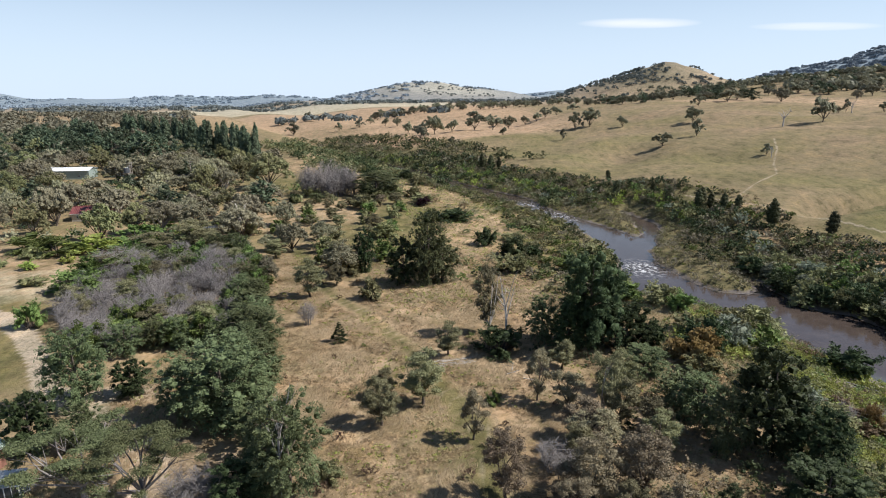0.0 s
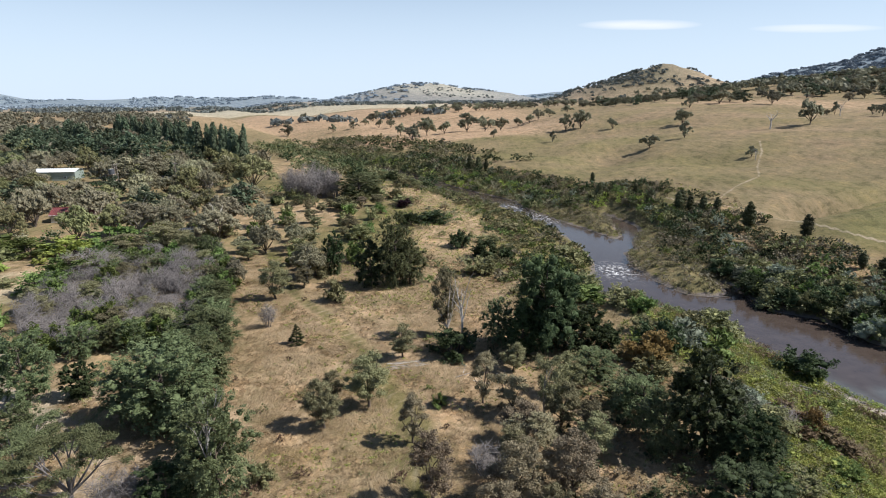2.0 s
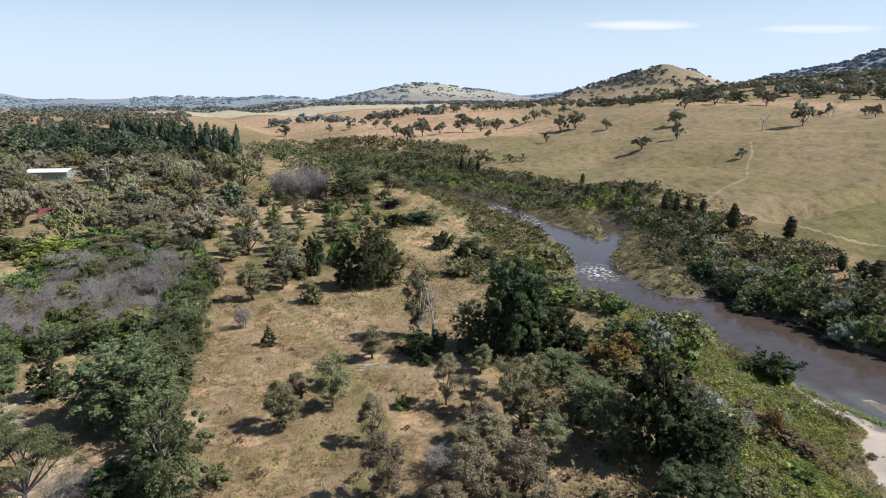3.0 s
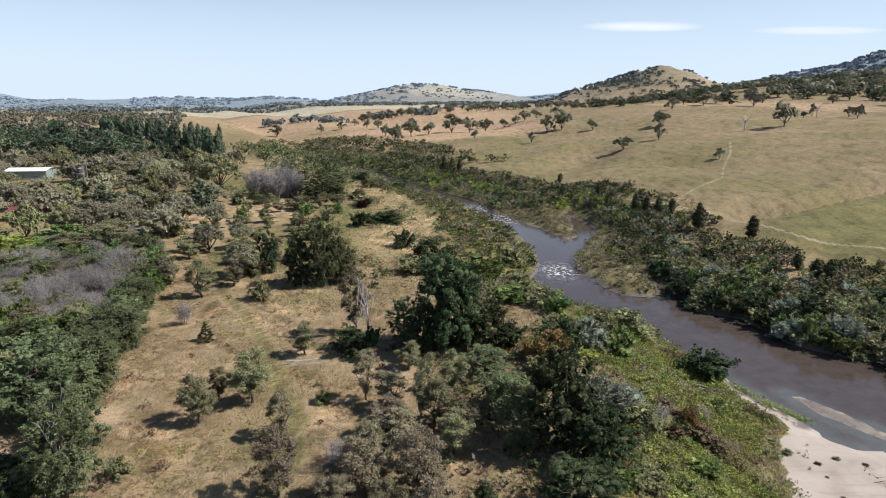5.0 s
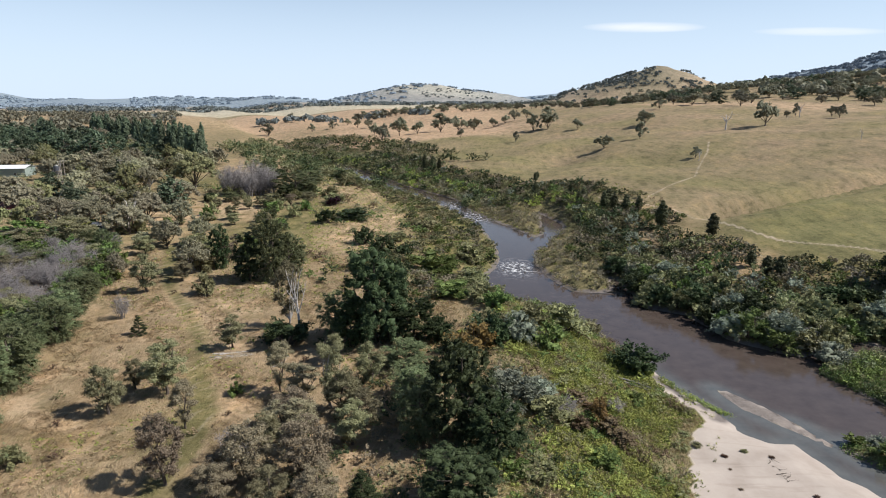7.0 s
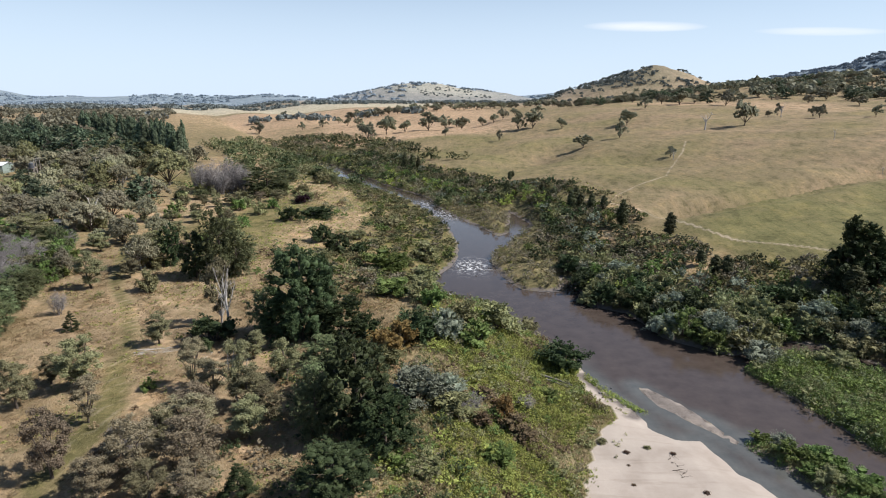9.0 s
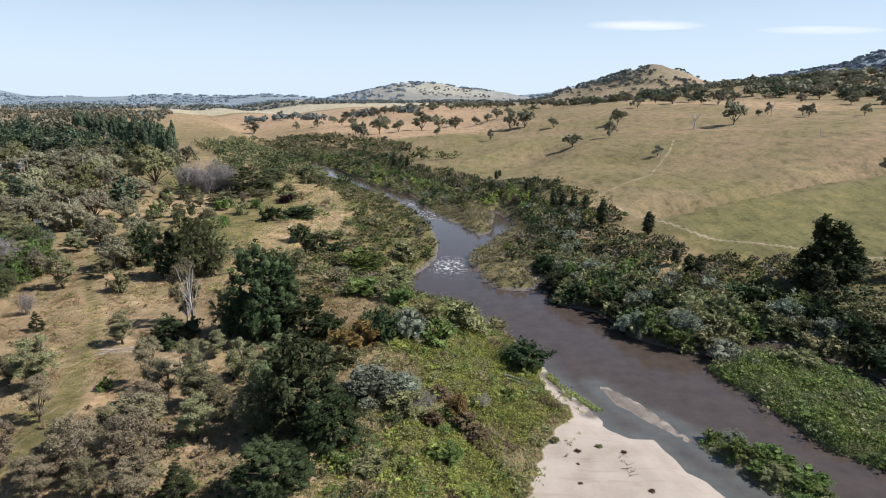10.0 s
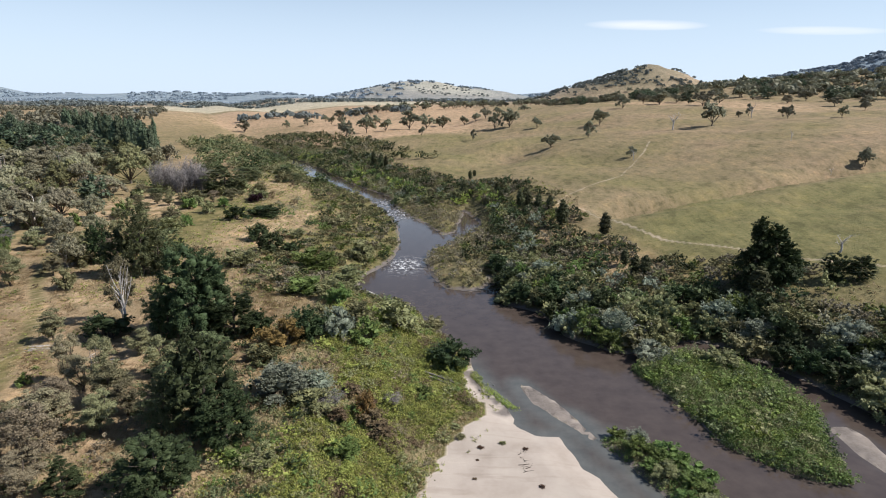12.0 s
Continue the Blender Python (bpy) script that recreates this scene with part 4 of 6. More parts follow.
# patterns: name of the kind, parts in a few forms, the size they were built at, label words
KINDS = {
    "gum": ("gum_tree", [gum_parts(s) for s in (11, 12, 13, 14)], (6.0, 8.0), "olive-green eucalypt with open crown and brown trunk", "tree"),
    "greygum": ("gum_tree", [gum_parts(s, "grey_gum", "brown", 11000, 0.08, 0.5, 1.2, 60) for s in (21, 22, 23)], (6.0, 8.0), "grey-brown eucalypt with thin crown in dry grass", "tree"),
    "palegum": ("gum_tree", [gum_parts(s, "gum", "pale", 10000, 0.08, 0.55, 1.5, 56) for s in (26, 27)], (6.0, 8.0), "olive eucalypt with pale bark and open crown", "tree"),
    "farg": ("gum_tree", [dome_parts(s, "valley", "pale" if s == 32 else "brown", clear=0.06 + 0.04 * (s % 3), clumps=11 + s % 4) for s in (30, 31, 32, 33)], (12.0, 10.0), "olive eucalypt standing among others in the valley", "tree"),
    "greenfar": ("gum_tree", [dome_parts(s, "olive", clear=0.1, clumps=14) for s in (34, 35)], (12.0, 10.0), "yellow-olive eucalypt standing in the valley", "tree"),
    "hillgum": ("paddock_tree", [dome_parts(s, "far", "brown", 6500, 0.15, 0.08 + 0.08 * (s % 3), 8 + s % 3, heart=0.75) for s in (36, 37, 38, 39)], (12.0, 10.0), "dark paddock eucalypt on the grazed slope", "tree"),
    "dark": ("dark_tree", [dense_parts(s) for s in (41, 42, 43)], (10.0, 12.0), "dense dark green tree leafy to the ground", "tree"),
    "elm": ("elm_tree", [dense_parts(s, "elm", 27000, 0.085, 0.0, "brown", 170, 0.52) for s in (46, 47, 48)], (10.0, 12.0), "bright green elm with dense crown", "tree"),
    "fardark": ("dark_tree", [dense_parts(s, "poplar", 3600, 0.22, 0.0, "brown", 60) for s in (51, 52)], (10.0, 12.0), "dark green tree in the distant belt", "tree"),
    "conifer": ("conifer_tree", [dense_parts(s, "pine", 20000, 0.12, 0.42) for s in (58, 59)], (10.0, 12.0), "broad dark conifer leafy to the ground", "tree"),
    "pine": ("pine_tree", [pine_parts(s) for s in (56, 57)], (9.0, 13.0), "dark conifer with layered boughs", "tree"),
    "cypress": ("cypress_tree", [column_parts(s) for s in (61, 62, 63)], (2.4, 7.0), "slim dark upright tree by the riverbank", "tree"),
    "poplar": ("poplar_tree", [column_parts(s, "poplar", 1900, 0.15, 1.25) for s in (66, 67, 68)], (2.4, 7.0), "tall dark columnar poplar in a row", "tree"),
    "olive": ("shrub", [shrub_parts(s) for s in (71, 72, 73, 74)], (3.0, 2.2), "olive-green shrub on the river flat", "shrub"),
    "darkshrub": ("shrub", [shrub_parts(s, "dark") for s in (76, 77, 78)], (3.0, 2.2), "dark green rounded shrub near the river", "shrub"),
    "green": ("shrub", [shrub_parts(s, "green") for s in (81, 82, 83)], (3.0, 2.2), "fresh green leafy shrub in rough grass", "shrub"),
    "lime": ("shrub", [shrub_parts(s, "lime") for s in (86, 87)], (3.0, 2.2), "bright yellow-green shrub on the bank", "shrub"),
    "blue": ("wattle_shrub", [shrub_parts(s, "blue", 5200, 0.055, 40) for s in (91, 92)], (3.0, 2.2), "blue-grey feathery wattle shrub on the bank", "shrub"),
    "orange": ("shrub", [shrub_parts(s, "orange", 4600, 0.055, 36) for s in (93, 94)], (3.0, 2.2), "russet-orange rounded shrub beside green ones", "shrub"),
    "maroon": ("shrub", [shrub_parts(95, "maroon", 3000)], (3.0, 2.2), "dark maroon rounded shrub in dry grass", "shrub"),
    "brown": ("shrub", [shrub_parts(s, "brown", 1400, 0.09) for s in (96, 97)], (3.0, 2.2), "withered brown shrub among green weeds", "shrub"),
    "grey": ("shrub", [bare_parts(s, "grey", 13, 1300) for s in (98, 99)], (4.0, 5.2), "leafless grey shrub among green weeds", "shrub"),
    "bare": ("bare_tree", [bare_parts(s) for s in (101, 102, 103, 104)], (4.0, 6.0), "leafless grey sucker clump in a thicket", "tree"),
    "acacia": ("acacia_tree", [acacia_parts(s) for s in (111, 112)], (9.0, 6.5), "wide feathery green tree with bare forking limbs", "tree"),
    "dead": ("dead_tree", [dead_parts(s) for s in (106, 107, 108)], (4.0, 8.0), "bleached dead eucalypt with bare forked limbs", "tree"),
}
place_rng = random.Random(5)


def put(kind, x, y, w, h, form=None, lean=0.0, label="", group=""):
    name, forms, size, words, cat = KINDS[kind]
    f = forms[place_rng.randrange(len(forms)) if form is None else form % len(forms)]
    return plant(name, f, label or words, cat, group or (name.replace("_", " ") + "s"), x, y, w, h, size, place_rng.uniform(0, 360), lean)

# ---- trees and shrubs that stand out, with width and height in metres ----
PADDOCK = [
    ("gum", -28.2, 116.9, 7.1, 9.4),
    ("gum", -24.2, 124.5, 4.9, 5.2),
    ("palegum", -25.1, 133.1, 8.8, 9.3),
    ("olive", -15.6, 115.8, 5.2, 4.8),
    ("pine", -18.2, 93.9, 2.9, 3.6),
    ("bare", -25.3, 101.6, 4.2, 5.2),
    ("gum", 0.1, 87.5, 5.3, 6.1),
    ("gum", -8.2, 73.6, 3.5, 4.9),
    ("gum", -3.3, 72.0, 7.1, 8.5),
    ("greygum", 3.2, 63.3, 4.4, 6.9),
    ("gum", -8.0, 66.5, 5.8, 7.4),
    ("greygum", 5.8, 52.3, 5.8, 8.7),
    ("green", 6.2, 72.1, 2.2, 2.0),
    ("palegum", 6.8, 96.7, 6.6, 13.4),
    ("darkshrub", 8.5, 88.8, 8.5, 4.8),
    ("palegum", 19.9, 68.4, 5.3, 10.1),
    ("greygum", 15.5, 70.5, 5.4, 5.9),
]
for row in PADDOCK:
    put(*row)

PADDOCK2 = [
    ("greygum", 16.6, 60.7, 7.5, 6.1),
    ("gum", 14.3, 58.4, 4.1, 5.3),
    ("gum", 23.8, 60.0, 5.5, 6.0),
    ("bare", 11.6, 57.1, 5.8, 4.2),
    ("greygum", 12.3, 49.1, 4.7, 5.4),
    ("greygum", 22.2, 49.0, 5.8, 5.2),
    ("gum", 17.6, 48.9, 4.5, 4.8),
    ("greygum", 14.6, 52.4, 7.0, 8.0),
    ("greygum", 20.0, 53.5, 7.6, 8.1),
    ("greygum", 12.1, 72.8, 4.6, 8.2),
    ("gum", 21.5, 67.1, 5.7, 6.9),
    ("greygum", 16.5, 63.0, 6.8, 5.9),
    ("gum", 24.9, 64.5, 4.8, 5.3),
    ("greygum", 12.2, 51.5, 5.1, 5.1),
]
for row in PADDOCK2:
    put(*row)

DARK = [
    ("elm", 31.3, 66.8, 7.0, 7.4),
    ("dark", 22.9, 90.0, 11.5, 18.6),
    ("dark", 24.6, 92.5, 7.5, 13.5),
    ("dark", 28.9, 91.0, 9.0, 8.6),
    ("dark", 19.0, 88.5, 5.5, 8.5),
    ("elm", 15.6, 93.2, 6.2, 9.0),
    ("dark", 36.4, 61.0, 9.4, 13.8),
    ("dark", 40.0, 57.6, 7.2, 8.2),
    ("elm", 31.7, 60.6, 6.0, 8.6),
    ("dark", 36.0, 49.4, 8.2, 6.8),
    ("dead", 9.6, 92.5, 4.6, 13.0),
    ("pine", 26.7, 48.7, 4.3, 4.6),
    ("elm", 28.6, 80.3, 7.4, 4.8),
    ("elm", -4.3, 126.0, 9.4, 17.6),
    ("dark", -9.6, 125.6, 8.0, 11.5),
    ("elm", -1.2, 127.5, 8.4, 11.0),
    ("elm", -4.1, 135.7, 10.8, 9.0),
    ("dark", -19.4, 134.7, 5.4, 11.0),
]
for row in DARK:
    put(*row)

BANK = [
    ("blue", 43.0, 70.3, 8.6, 5.0),
    ("olive", 37.3, 81.1, 6.1, 3.7),
    ("blue", 47.1, 72.6, 4.7, 3.4),
    ("orange", 38.1, 85.8, 8.4, 6.0),
    ("darkshrub", 41.3, 90.1, 8.0, 6.2),
    ("olive", 55.4, 101.3, 8.9, 5.8),
    ("green", 51.2, 90.9, 6.3, 4.4),
    ("blue", 46.4, 92.4, 6.4, 5.5),
    ("darkshrub", 66.1, 91.9, 9.0, 4.9),
    ("lime", 51.4, 100.1, 5.2, 3.3),
    ("olive", 48.1, 68.0, 6.3, 3.0),
    ("brown", 55.2, 68.1, 4.1, 2.3),
    ("brown", 51.8, 72.6, 3.5, 1.9),
    ("olive", 62.1, 108.3, 5.6, 3.0),
    ("lime", 67.2, 90.2, 3.1, 2.4),
]
for row in BANK:
    put(*row)

BANK2 = [
    ("green", 35.4, 114.2, 8.4, 3.7),
    ("green", 31.6, 141.1, 12.0, 6.2),
    ("olive", 42.1, 111.5, 8.0, 5.0),
    ("darkshrub", 16.9, 152.4, 7.9, 5.8),
    ("darkshrub", 10.4, 162.0, 6.8, 5.4),
    ("darkshrub", -5.1, 187.9, 8.2, 5.1),
    ("darkshrub", 1.9, 195.5, 12.7, 3.9),
    ("maroon", -9.4, 221.4, 6.0, 4.6),
    ("olive", 14.8, 134.6, 8.2, 5.6),
    ("darkshrub", 22.5, 151.5, 5.5, 3.9),
    ("olive", 40.7, 137.9, 8.4, 4.4),
    ("green", 43.8, 107.0, 5.5, 4.6),
    ("olive", 40.3, 159.3, 9.6, 4.9),
    ("olive", 18.8, 168.9, 7.4, 3.4),
    ("olive", 26.4, 190.1, 8.2, 4.2),
    ("orange", 54.3, 69.3, 3.1, 3.8),
]
for row in BANK2:
    put(*row)

BANK3 = [
    ("elm", 30.2, 70.8, 6.6, 6.2),
    ("gum", 24.1, 75.4, 5.2, 6.8),
    ("darkshrub", 33.0, 91.5, 5.6, 4.9),
    ("olive", 49.2, 97.4, 6.5, 5.2),
    ("gum", 17.0, 82.6, 5.1, 5.0),
    ("olive", 42.1, 96.7, 6.9, 4.4),
    ("lime", 39.9, 94.1, 3.8, 2.0),
    ("green", 42.1, 55.4, 3.6, 2.0),
    ("olive", 44.9, 54.8, 3.6, 2.0),
    ("brown", 51.2, 66.6, 3.1, 2.0),
    ("brown", 56.6, 66.2, 4.2, 1.9),
    ("brown", 54.2, 71.6, 3.4, 1.5),
    ("grey", 49.6, 68.6, 4.6, 2.6),
    ("grey", 57.8, 73.6, 3.2, 1.7),
    ("green", 53.0, 60.8, 4.2, 2.2),
    ("green", 61.8, 78.2, 3.2, 1.8),
]
for row in BANK3:
    put(*row)

THICKET = [
    ("elm", -27.6, 66.2, 13.3, 12.5),
    ("elm", -26.0, 74.5, 8.5, 9.8),
    ("elm", -34.1, 92.7, 8.5, 7.5),
    ("elm", -15.7, 52.6, 8.6, 12.9),
    ("dead", -16.7, 53.0, 3.5, 13.2),
    ("olive", -12.3, 55.5, 3.0, 2.7),
    ("elm", -49.1, 72.0, 8.7, 12.1),
    ("dark", -47.4, 60.6, 6.2, 8.1),
    ("acacia", -29.5, 50.3, 10.5, 9.8),
    ("elm", -42.2, 61.7, 5.3, 6.3),
    ("green", -74.1, 99.4, 5.2, 5.5),
    ("dark", -43.2, 74.6, 5.4, 5.8),
    ("elm", -33.1, 68.3, 7.9, 10.0),
    ("dark", -20.3, 50.8, 6.1, 5.7),
    ("acacia", -36.2, 51.7, 13.0, 9.1),
    ("bare", -25.0, 50.7, 6.7, 5.0),
]
for row in THICKET:
    put(*row)

SHRUBS = [
    ("green", -102.5, 150.9, 13.3, 4.6),
    ("lime", -93.7, 153.8, 13.6, 4.6),
    ("green", -110.5, 153.9, 12.1, 5.4),
    ("green", -76.9, 118.3, 11.8, 6.1),
    ("green", -86.0, 162.6, 15.8, 5.7),
    ("green", -78.5, 129.6, 11.5, 6.0),
    ("gum", -68.1, 155.8, 15.2, 8.5),
    ("lime", -73.1, 165.9, 9.7, 5.4),
    ("olive", -89.8, 123.3, 6.1, 2.6),
    ("elm", -49.8, 139.8, 5.5, 9.1),
    ("gum", -75.3, 150.1, 14.7, 6.8),
    ("bare", -75.9, 134.4, 14.6, 6.8),
]
for row in SHRUBS:
    put(*row)

MIDLEFT = [
    ("greenfar", -78.3, 261.0, 22.3, 17.5),
    ("elm", -29.5, 244.6, 20.9, 10.7),
    ("farg", -72.7, 230.1, 15.3, 10.1),
    ("olive", -30.7, 216.4, 12.7, 5.3),
    ("farg", -86.9, 203.4, 14.0, 10.1),
    ("farg", -65.7, 179.0, 12.5, 9.9),
    ("dead", -62.3, 174.9, 7.0, 9.7),
    ("farg", -41.2, 154.3, 9.3, 10.2),
    ("farg", -34.1, 158.2, 7.9, 8.8),
    ("farg", -110.0, 247.0, 15.0, 11.5),
    ("farg", -133.4, 283.3, 24.7, 16.2),
    ("farg", -148.8, 330.0, 25.4, 14.1),
    ("elm", -30.3, 275.7, 15.9, 7.2),
    ("olive", -18.8, 170.0, 8.5, 5.2),
]
for row in MIDLEFT:
    put(*row)

MIDLEFT2 = [
    ("farg", -125.7, 286.0, 21.7, 16.1),
    ("farg", -94.6, 252.4, 14.4, 12.0),
    ("farg", -86.9, 178.2, 17.3, 11.3),
    ("farg", -59.9, 170.0, 14.9, 10.8),
    ("farg", -86.2, 206.9, 15.9, 11.0),
    ("farg", -112.9, 200.7, 17.4, 11.7),
    ("farg", -126.0, 187.7, 12.7, 16.4),
    ("farg", -145.5, 287.3, 21.8, 14.9),
    ("farg", -52.8, 186.9, 10.8, 10.0),
    ("farg", -70.6, 228.4, 15.3, 9.9),
    ("farg", -47.6, 153.4, 6.0, 5.4),
    ("farg", -46.5, 163.2, 4.8, 6.5),
    ("farg", -192.8, 272.0, 18.2, 15.4),
    ("farg", -146.8, 196.3, 11.4, 13.3),
    ("farg", -24.8, 130.9, 9.0, 9.3),
    ("farg", -39.3, 125.0, 6.2, 7.7),
]
for row in MIDLEFT2:
    put(*row)

PINES = [
    ("conifer", 131.8, 122.6, 11.1, 16.0),
    ("conifer", 135.0, 121.7, 11.8, 14.2),
    ("conifer", 137.7, 121.0, 8.4, 10.0),
    ("dark", 146.7, 119.3, 6.0, 6.4),
    ("dark", 151.1, 118.0, 6.2, 5.9),
    ("dead", 156.6, 133.9, 5.8, 4.9),
    ("cypress", 130.1, 117.3, 5.2, 6.8),
    ("cypress", 100.4, 182.7, 4.7, 8.8),
    ("cypress", 110.5, 169.4, 4.2, 6.9),
]
for row in PINES:
    put(*row)

CYPRESS = [
    ("cypress", 90.5, 214.9, 3.7, 7.5),
    ("cypress", 93.2, 211.0, 3.2, 6.3),
    ("cypress", 96.2, 207.3, 3.2, 5.8),
    ("cypress", 99.8, 204.4, 3.1, 5.1),
    ("cypress", 76.1, 286.5, 2.4, 3.2),
    ("cypress", 84.6, 229.5, 3.1, 5.5),
    ("cypress", 84.4, 246.4, 2.3, 4.7),
    ("cypress", 73.8, 276.4, 2.6, 4.4),
    ("cypress", 19.5, 347.5, 3.9, 9.1),
    ("cypress", 24.1, 343.0, 3.9, 7.7),
    ("cypress", 28.1, 333.1, 3.1, 7.5),
    ("cypress", 93.3, 219.5, 4.6, 6.3),
    ("cypress", 70.3, 249.4, 3.3, 7.6),
    ("cypress", 109.5, 143.3, 3.1, 4.4),
    ("cypress", 110.2, 136.7, 3.5, 4.9),
    ("cypress", 111.7, 134.1, 3.5, 5.6),
    ("cypress", 87.3, 234.5, 3.1, 4.5),
]
for row in CYPRESS:
    put(*row)

HILL = [
    ("hillgum", 121.9, 345.9, 11.9, 8.9),
    ("hillgum", 145.3, 357.0, 9.4, 11.3),
    ("hillgum", 165.3, 415.0, 13.5, 12.2),
    ("hillgum", 205.5, 507.4, 12.5, 11.2),
    ("hillgum", 97.6, 472.1, 12.5, 14.4),
    ("hillgum", 109.0, 471.2, 16.8, 17.7),
    ("hillgum", 127.1, 447.4, 9.0, 9.7),
    ("hillgum", 79.5, 422.2, 5.9, 8.8),
    ("hillgum", 2.8, 448.0, 7.0, 7.4),
    ("hillgum", 24.3, 564.7, 22.8, 19.3),
    ("hillgum", 40.4, 555.9, 17.3, 16.0),
    ("hillgum", 41.4, 460.8, 7.2, 8.4),
    ("hillgum", 55.5, 563.6, 15.7, 14.2),
    ("dead", 193.8, 355.6, 9.2, 12.7),
    ("hillgum", 215.8, 354.4, 15.9, 16.4),
    ("hillgum", 259.0, 402.4, 4.9, 9.6),
]
for row in HILL:
    put(*row)

HILL2 = [
    ("hillgum", 274.6, 389.8, 7.8, 7.3),
    ("hillgum", 151.4, 288.4, 5.4, 6.1),
    ("dead", 151.0, 283.4, 3.7, 6.3),
    ("hillgum", 252.8, 561.1, 22.4, 14.8),
    ("hillgum", 264.5, 492.5, 16.6, 13.9),
    ("hillgum", 225.5, 232.7, 6.6, 8.5),
    ("hillgum", 266.5, 368.5, 8.6, 9.2),
    ("hillgum", 286.6, 349.2, 7.6, 7.8),
    ("hillgum", 320.9, 382.8, 6.5, 7.8),
    ("dead", 256.3, 392.2, 5.8, 10.5),
    ("hillgum", 248.6, 393.4, 4.9, 5.0),
    # a slim pole on the slope, with a dead tree standing in for it
    ("dead", 218.5, 273.9, 2.6, 6.0),
    ("dead", 210.1, 227.7, 1.7, 3.4),
    ("hillgum", -22.5, 498.0, 15.6, 17.2),
    ("hillgum", -11.7, 539.6, 18.5, 18.6),
    ("hillgum", 3.4, 555.2, 14.7, 13.6),
]
for row in HILL2:
    put(*row)

PLAIN = [
    ("hillgum", -181.7, 713.5, 20.1, 16.3),
    ("hillgum", -122.4, 680.9, 10.6, 11.1),
    ("hillgum", -100.8, 690.5, 14.0, 10.6),
    ("hillgum", -100.7, 786.2, 13.4, 9.9),
    ("hillgum", -69.4, 671.5, 9.4, 12.1),
    ("hillgum", -54.8, 654.2, 11.2, 11.8),
    ("hillgum", -37.4, 563.5, 10.6, 13.3),
    ("hillgum", -20.7, 668.9, 15.6, 12.0),
    ("hillgum", 87.8, 610.3, 11.3, 10.9),
    ("hillgum", 97.8, 620.9, 12.4, 12.7),
    ("hillgum", 113.2, 644.4, 14.9, 11.4),
    ("hillgum", -226.1, 983.7, 16.8, 13.3),
    ("hillgum", 152.0, 750.3, 19.6, 10.0),
    ("hillgum", 76.3, 607.3, 10.3, 10.9),
    ("hillgum", 50.8, 637.0, 14.8, 9.7),
]
for row in PLAIN:
    put(*row)

# ---- plants that fill an area, and ground cover ----
def spots(rng, box, count, ok, gap=1.0):
    """Up to count places in the box (x0, y0, x1, y1) where ok(x, y) holds, no nearer to each other than gap."""
    x, y = rng.uniform(box[0], box[2], count * 60), rng.uniform(box[1], box[3], count * 60)
    z, d = land(x, y)
    good = ok(x, y, z, d)
    x, y, out = x[good], y[good], []
    cells = {}
    for a, b in zip(x, y):
        c = (int(a // gap), int(b // gap))
        if any((a - p) ** 2 + (b - q) ** 2 < gap * gap for i in (-1, 0, 1) for j in (-1, 0, 1) for p, q in cells.get((c[0] + i, c[1] + j), ())):
            continue
        cells.setdefault(c, []).append((a, b))
        out.append((float(a), float(b)))
        if len(out) == count:
            break
    return out


def scatter(seed, box, count, ok, gap, kinds, w, h, group=""):
    rng = np.random.default_rng(seed)
    for x, y in spots(rng, box, count, ok, gap):
        k = kinds[int(rng.integers(len(kinds)))]
        s = rng.uniform(0, 1)
        put(k, x, y, w[0] + (w[1] - w[0]) * s, h[0] + (h[1] - h[0]) * (0.6 * s + 0.4 * rng.uniform(0, 1)), group=group)


def mass(name, seed, box, count, ok, gap, leaves, w, h, label, quads=210, leaf_size=0.24, stem="brown"):
    """Shrubs past counting, joined into one object; each is a set of small leafy lumps."""
    rng = np.random.default_rng(seed)
    place = spots(rng, box, count, ok, gap)
    co, fa, mat = [], [], []
    for x, y in place:
        s = rng.uniform(0, 1)
        ww, hh = w[0] + (w[1] - w[0]) * s, h[0] + (h[1] - h[0]) * (0.6 * s + 0.4 * rng.uniform(0, 1))
        lumps = []
        for i in range(14):
            a, r = i * 2.4 + rng.uniform(-0.5, 0.5), math.sqrt((i + 0.3) / 14) * 0.38
            q = rng.uniform(0.09, 0.2)
            lumps.append((math.cos(a) * r * ww, math.sin(a) * r * ww, rng.uniform(0.15, 0.85) * (1 - 1.6 * r * r) * hh, q * ww, q * ww, q * hh * 1.3))
        c, v = spray_points(rng, lumps, 3, quads // 42, (0, 0, -0.2 * hh), 1.5, 0.3)
        p, f = leaf_quads(rng, c, v, leaf_size * (0.65 + 0.10 * ww), 0.4)
        hc, hf = hearts(rng, lumps[::2], 0.45)
        p, f = join([(p, f), (hc, hf)])
        co.append(p + [x, y, ground_z(x, y)])
        fa.append(f)
        mat += [int(rng.integers(len(leaves)))] * len(f)
    me = mesh_from(*join(list(zip(co, fa))), name)
    for leaf in leaves:
        me.materials.append(LEAF[leaf])
    me.polygons.foreach_set("material_index", np.array(mat, np.int32))
    return tagged(new(name, me), label, "shrubs", kind="stuff")


THICKET = [(-67.6, 94.8), (-78.0, 118.2), (-82.7, 146.0), (-70.3, 152.7), (-54.6, 149.9), (-43, 125), (-38.5, 106.2), (-36.2, 92.2), (-46.4, 90.8), (-54.9, 87.7)]
FOREST = [(-150, 168), (-62.6, 158.2), (-66.2, 262.3), (-103.0, 353.9), (-200.0, 431.8), (-363.2, 487.4), (-330, 330), (-230, 220)]
BELT = [(-240, 359), (-150, 362), (-205, 471), (-341, 549), (-460, 547), (-400, 430)]


OPEN_BANK = [(131, 116), (140, 123), (175, 114), (200, 100), (170, 92), (147.4, 105), (133, 110.5)]


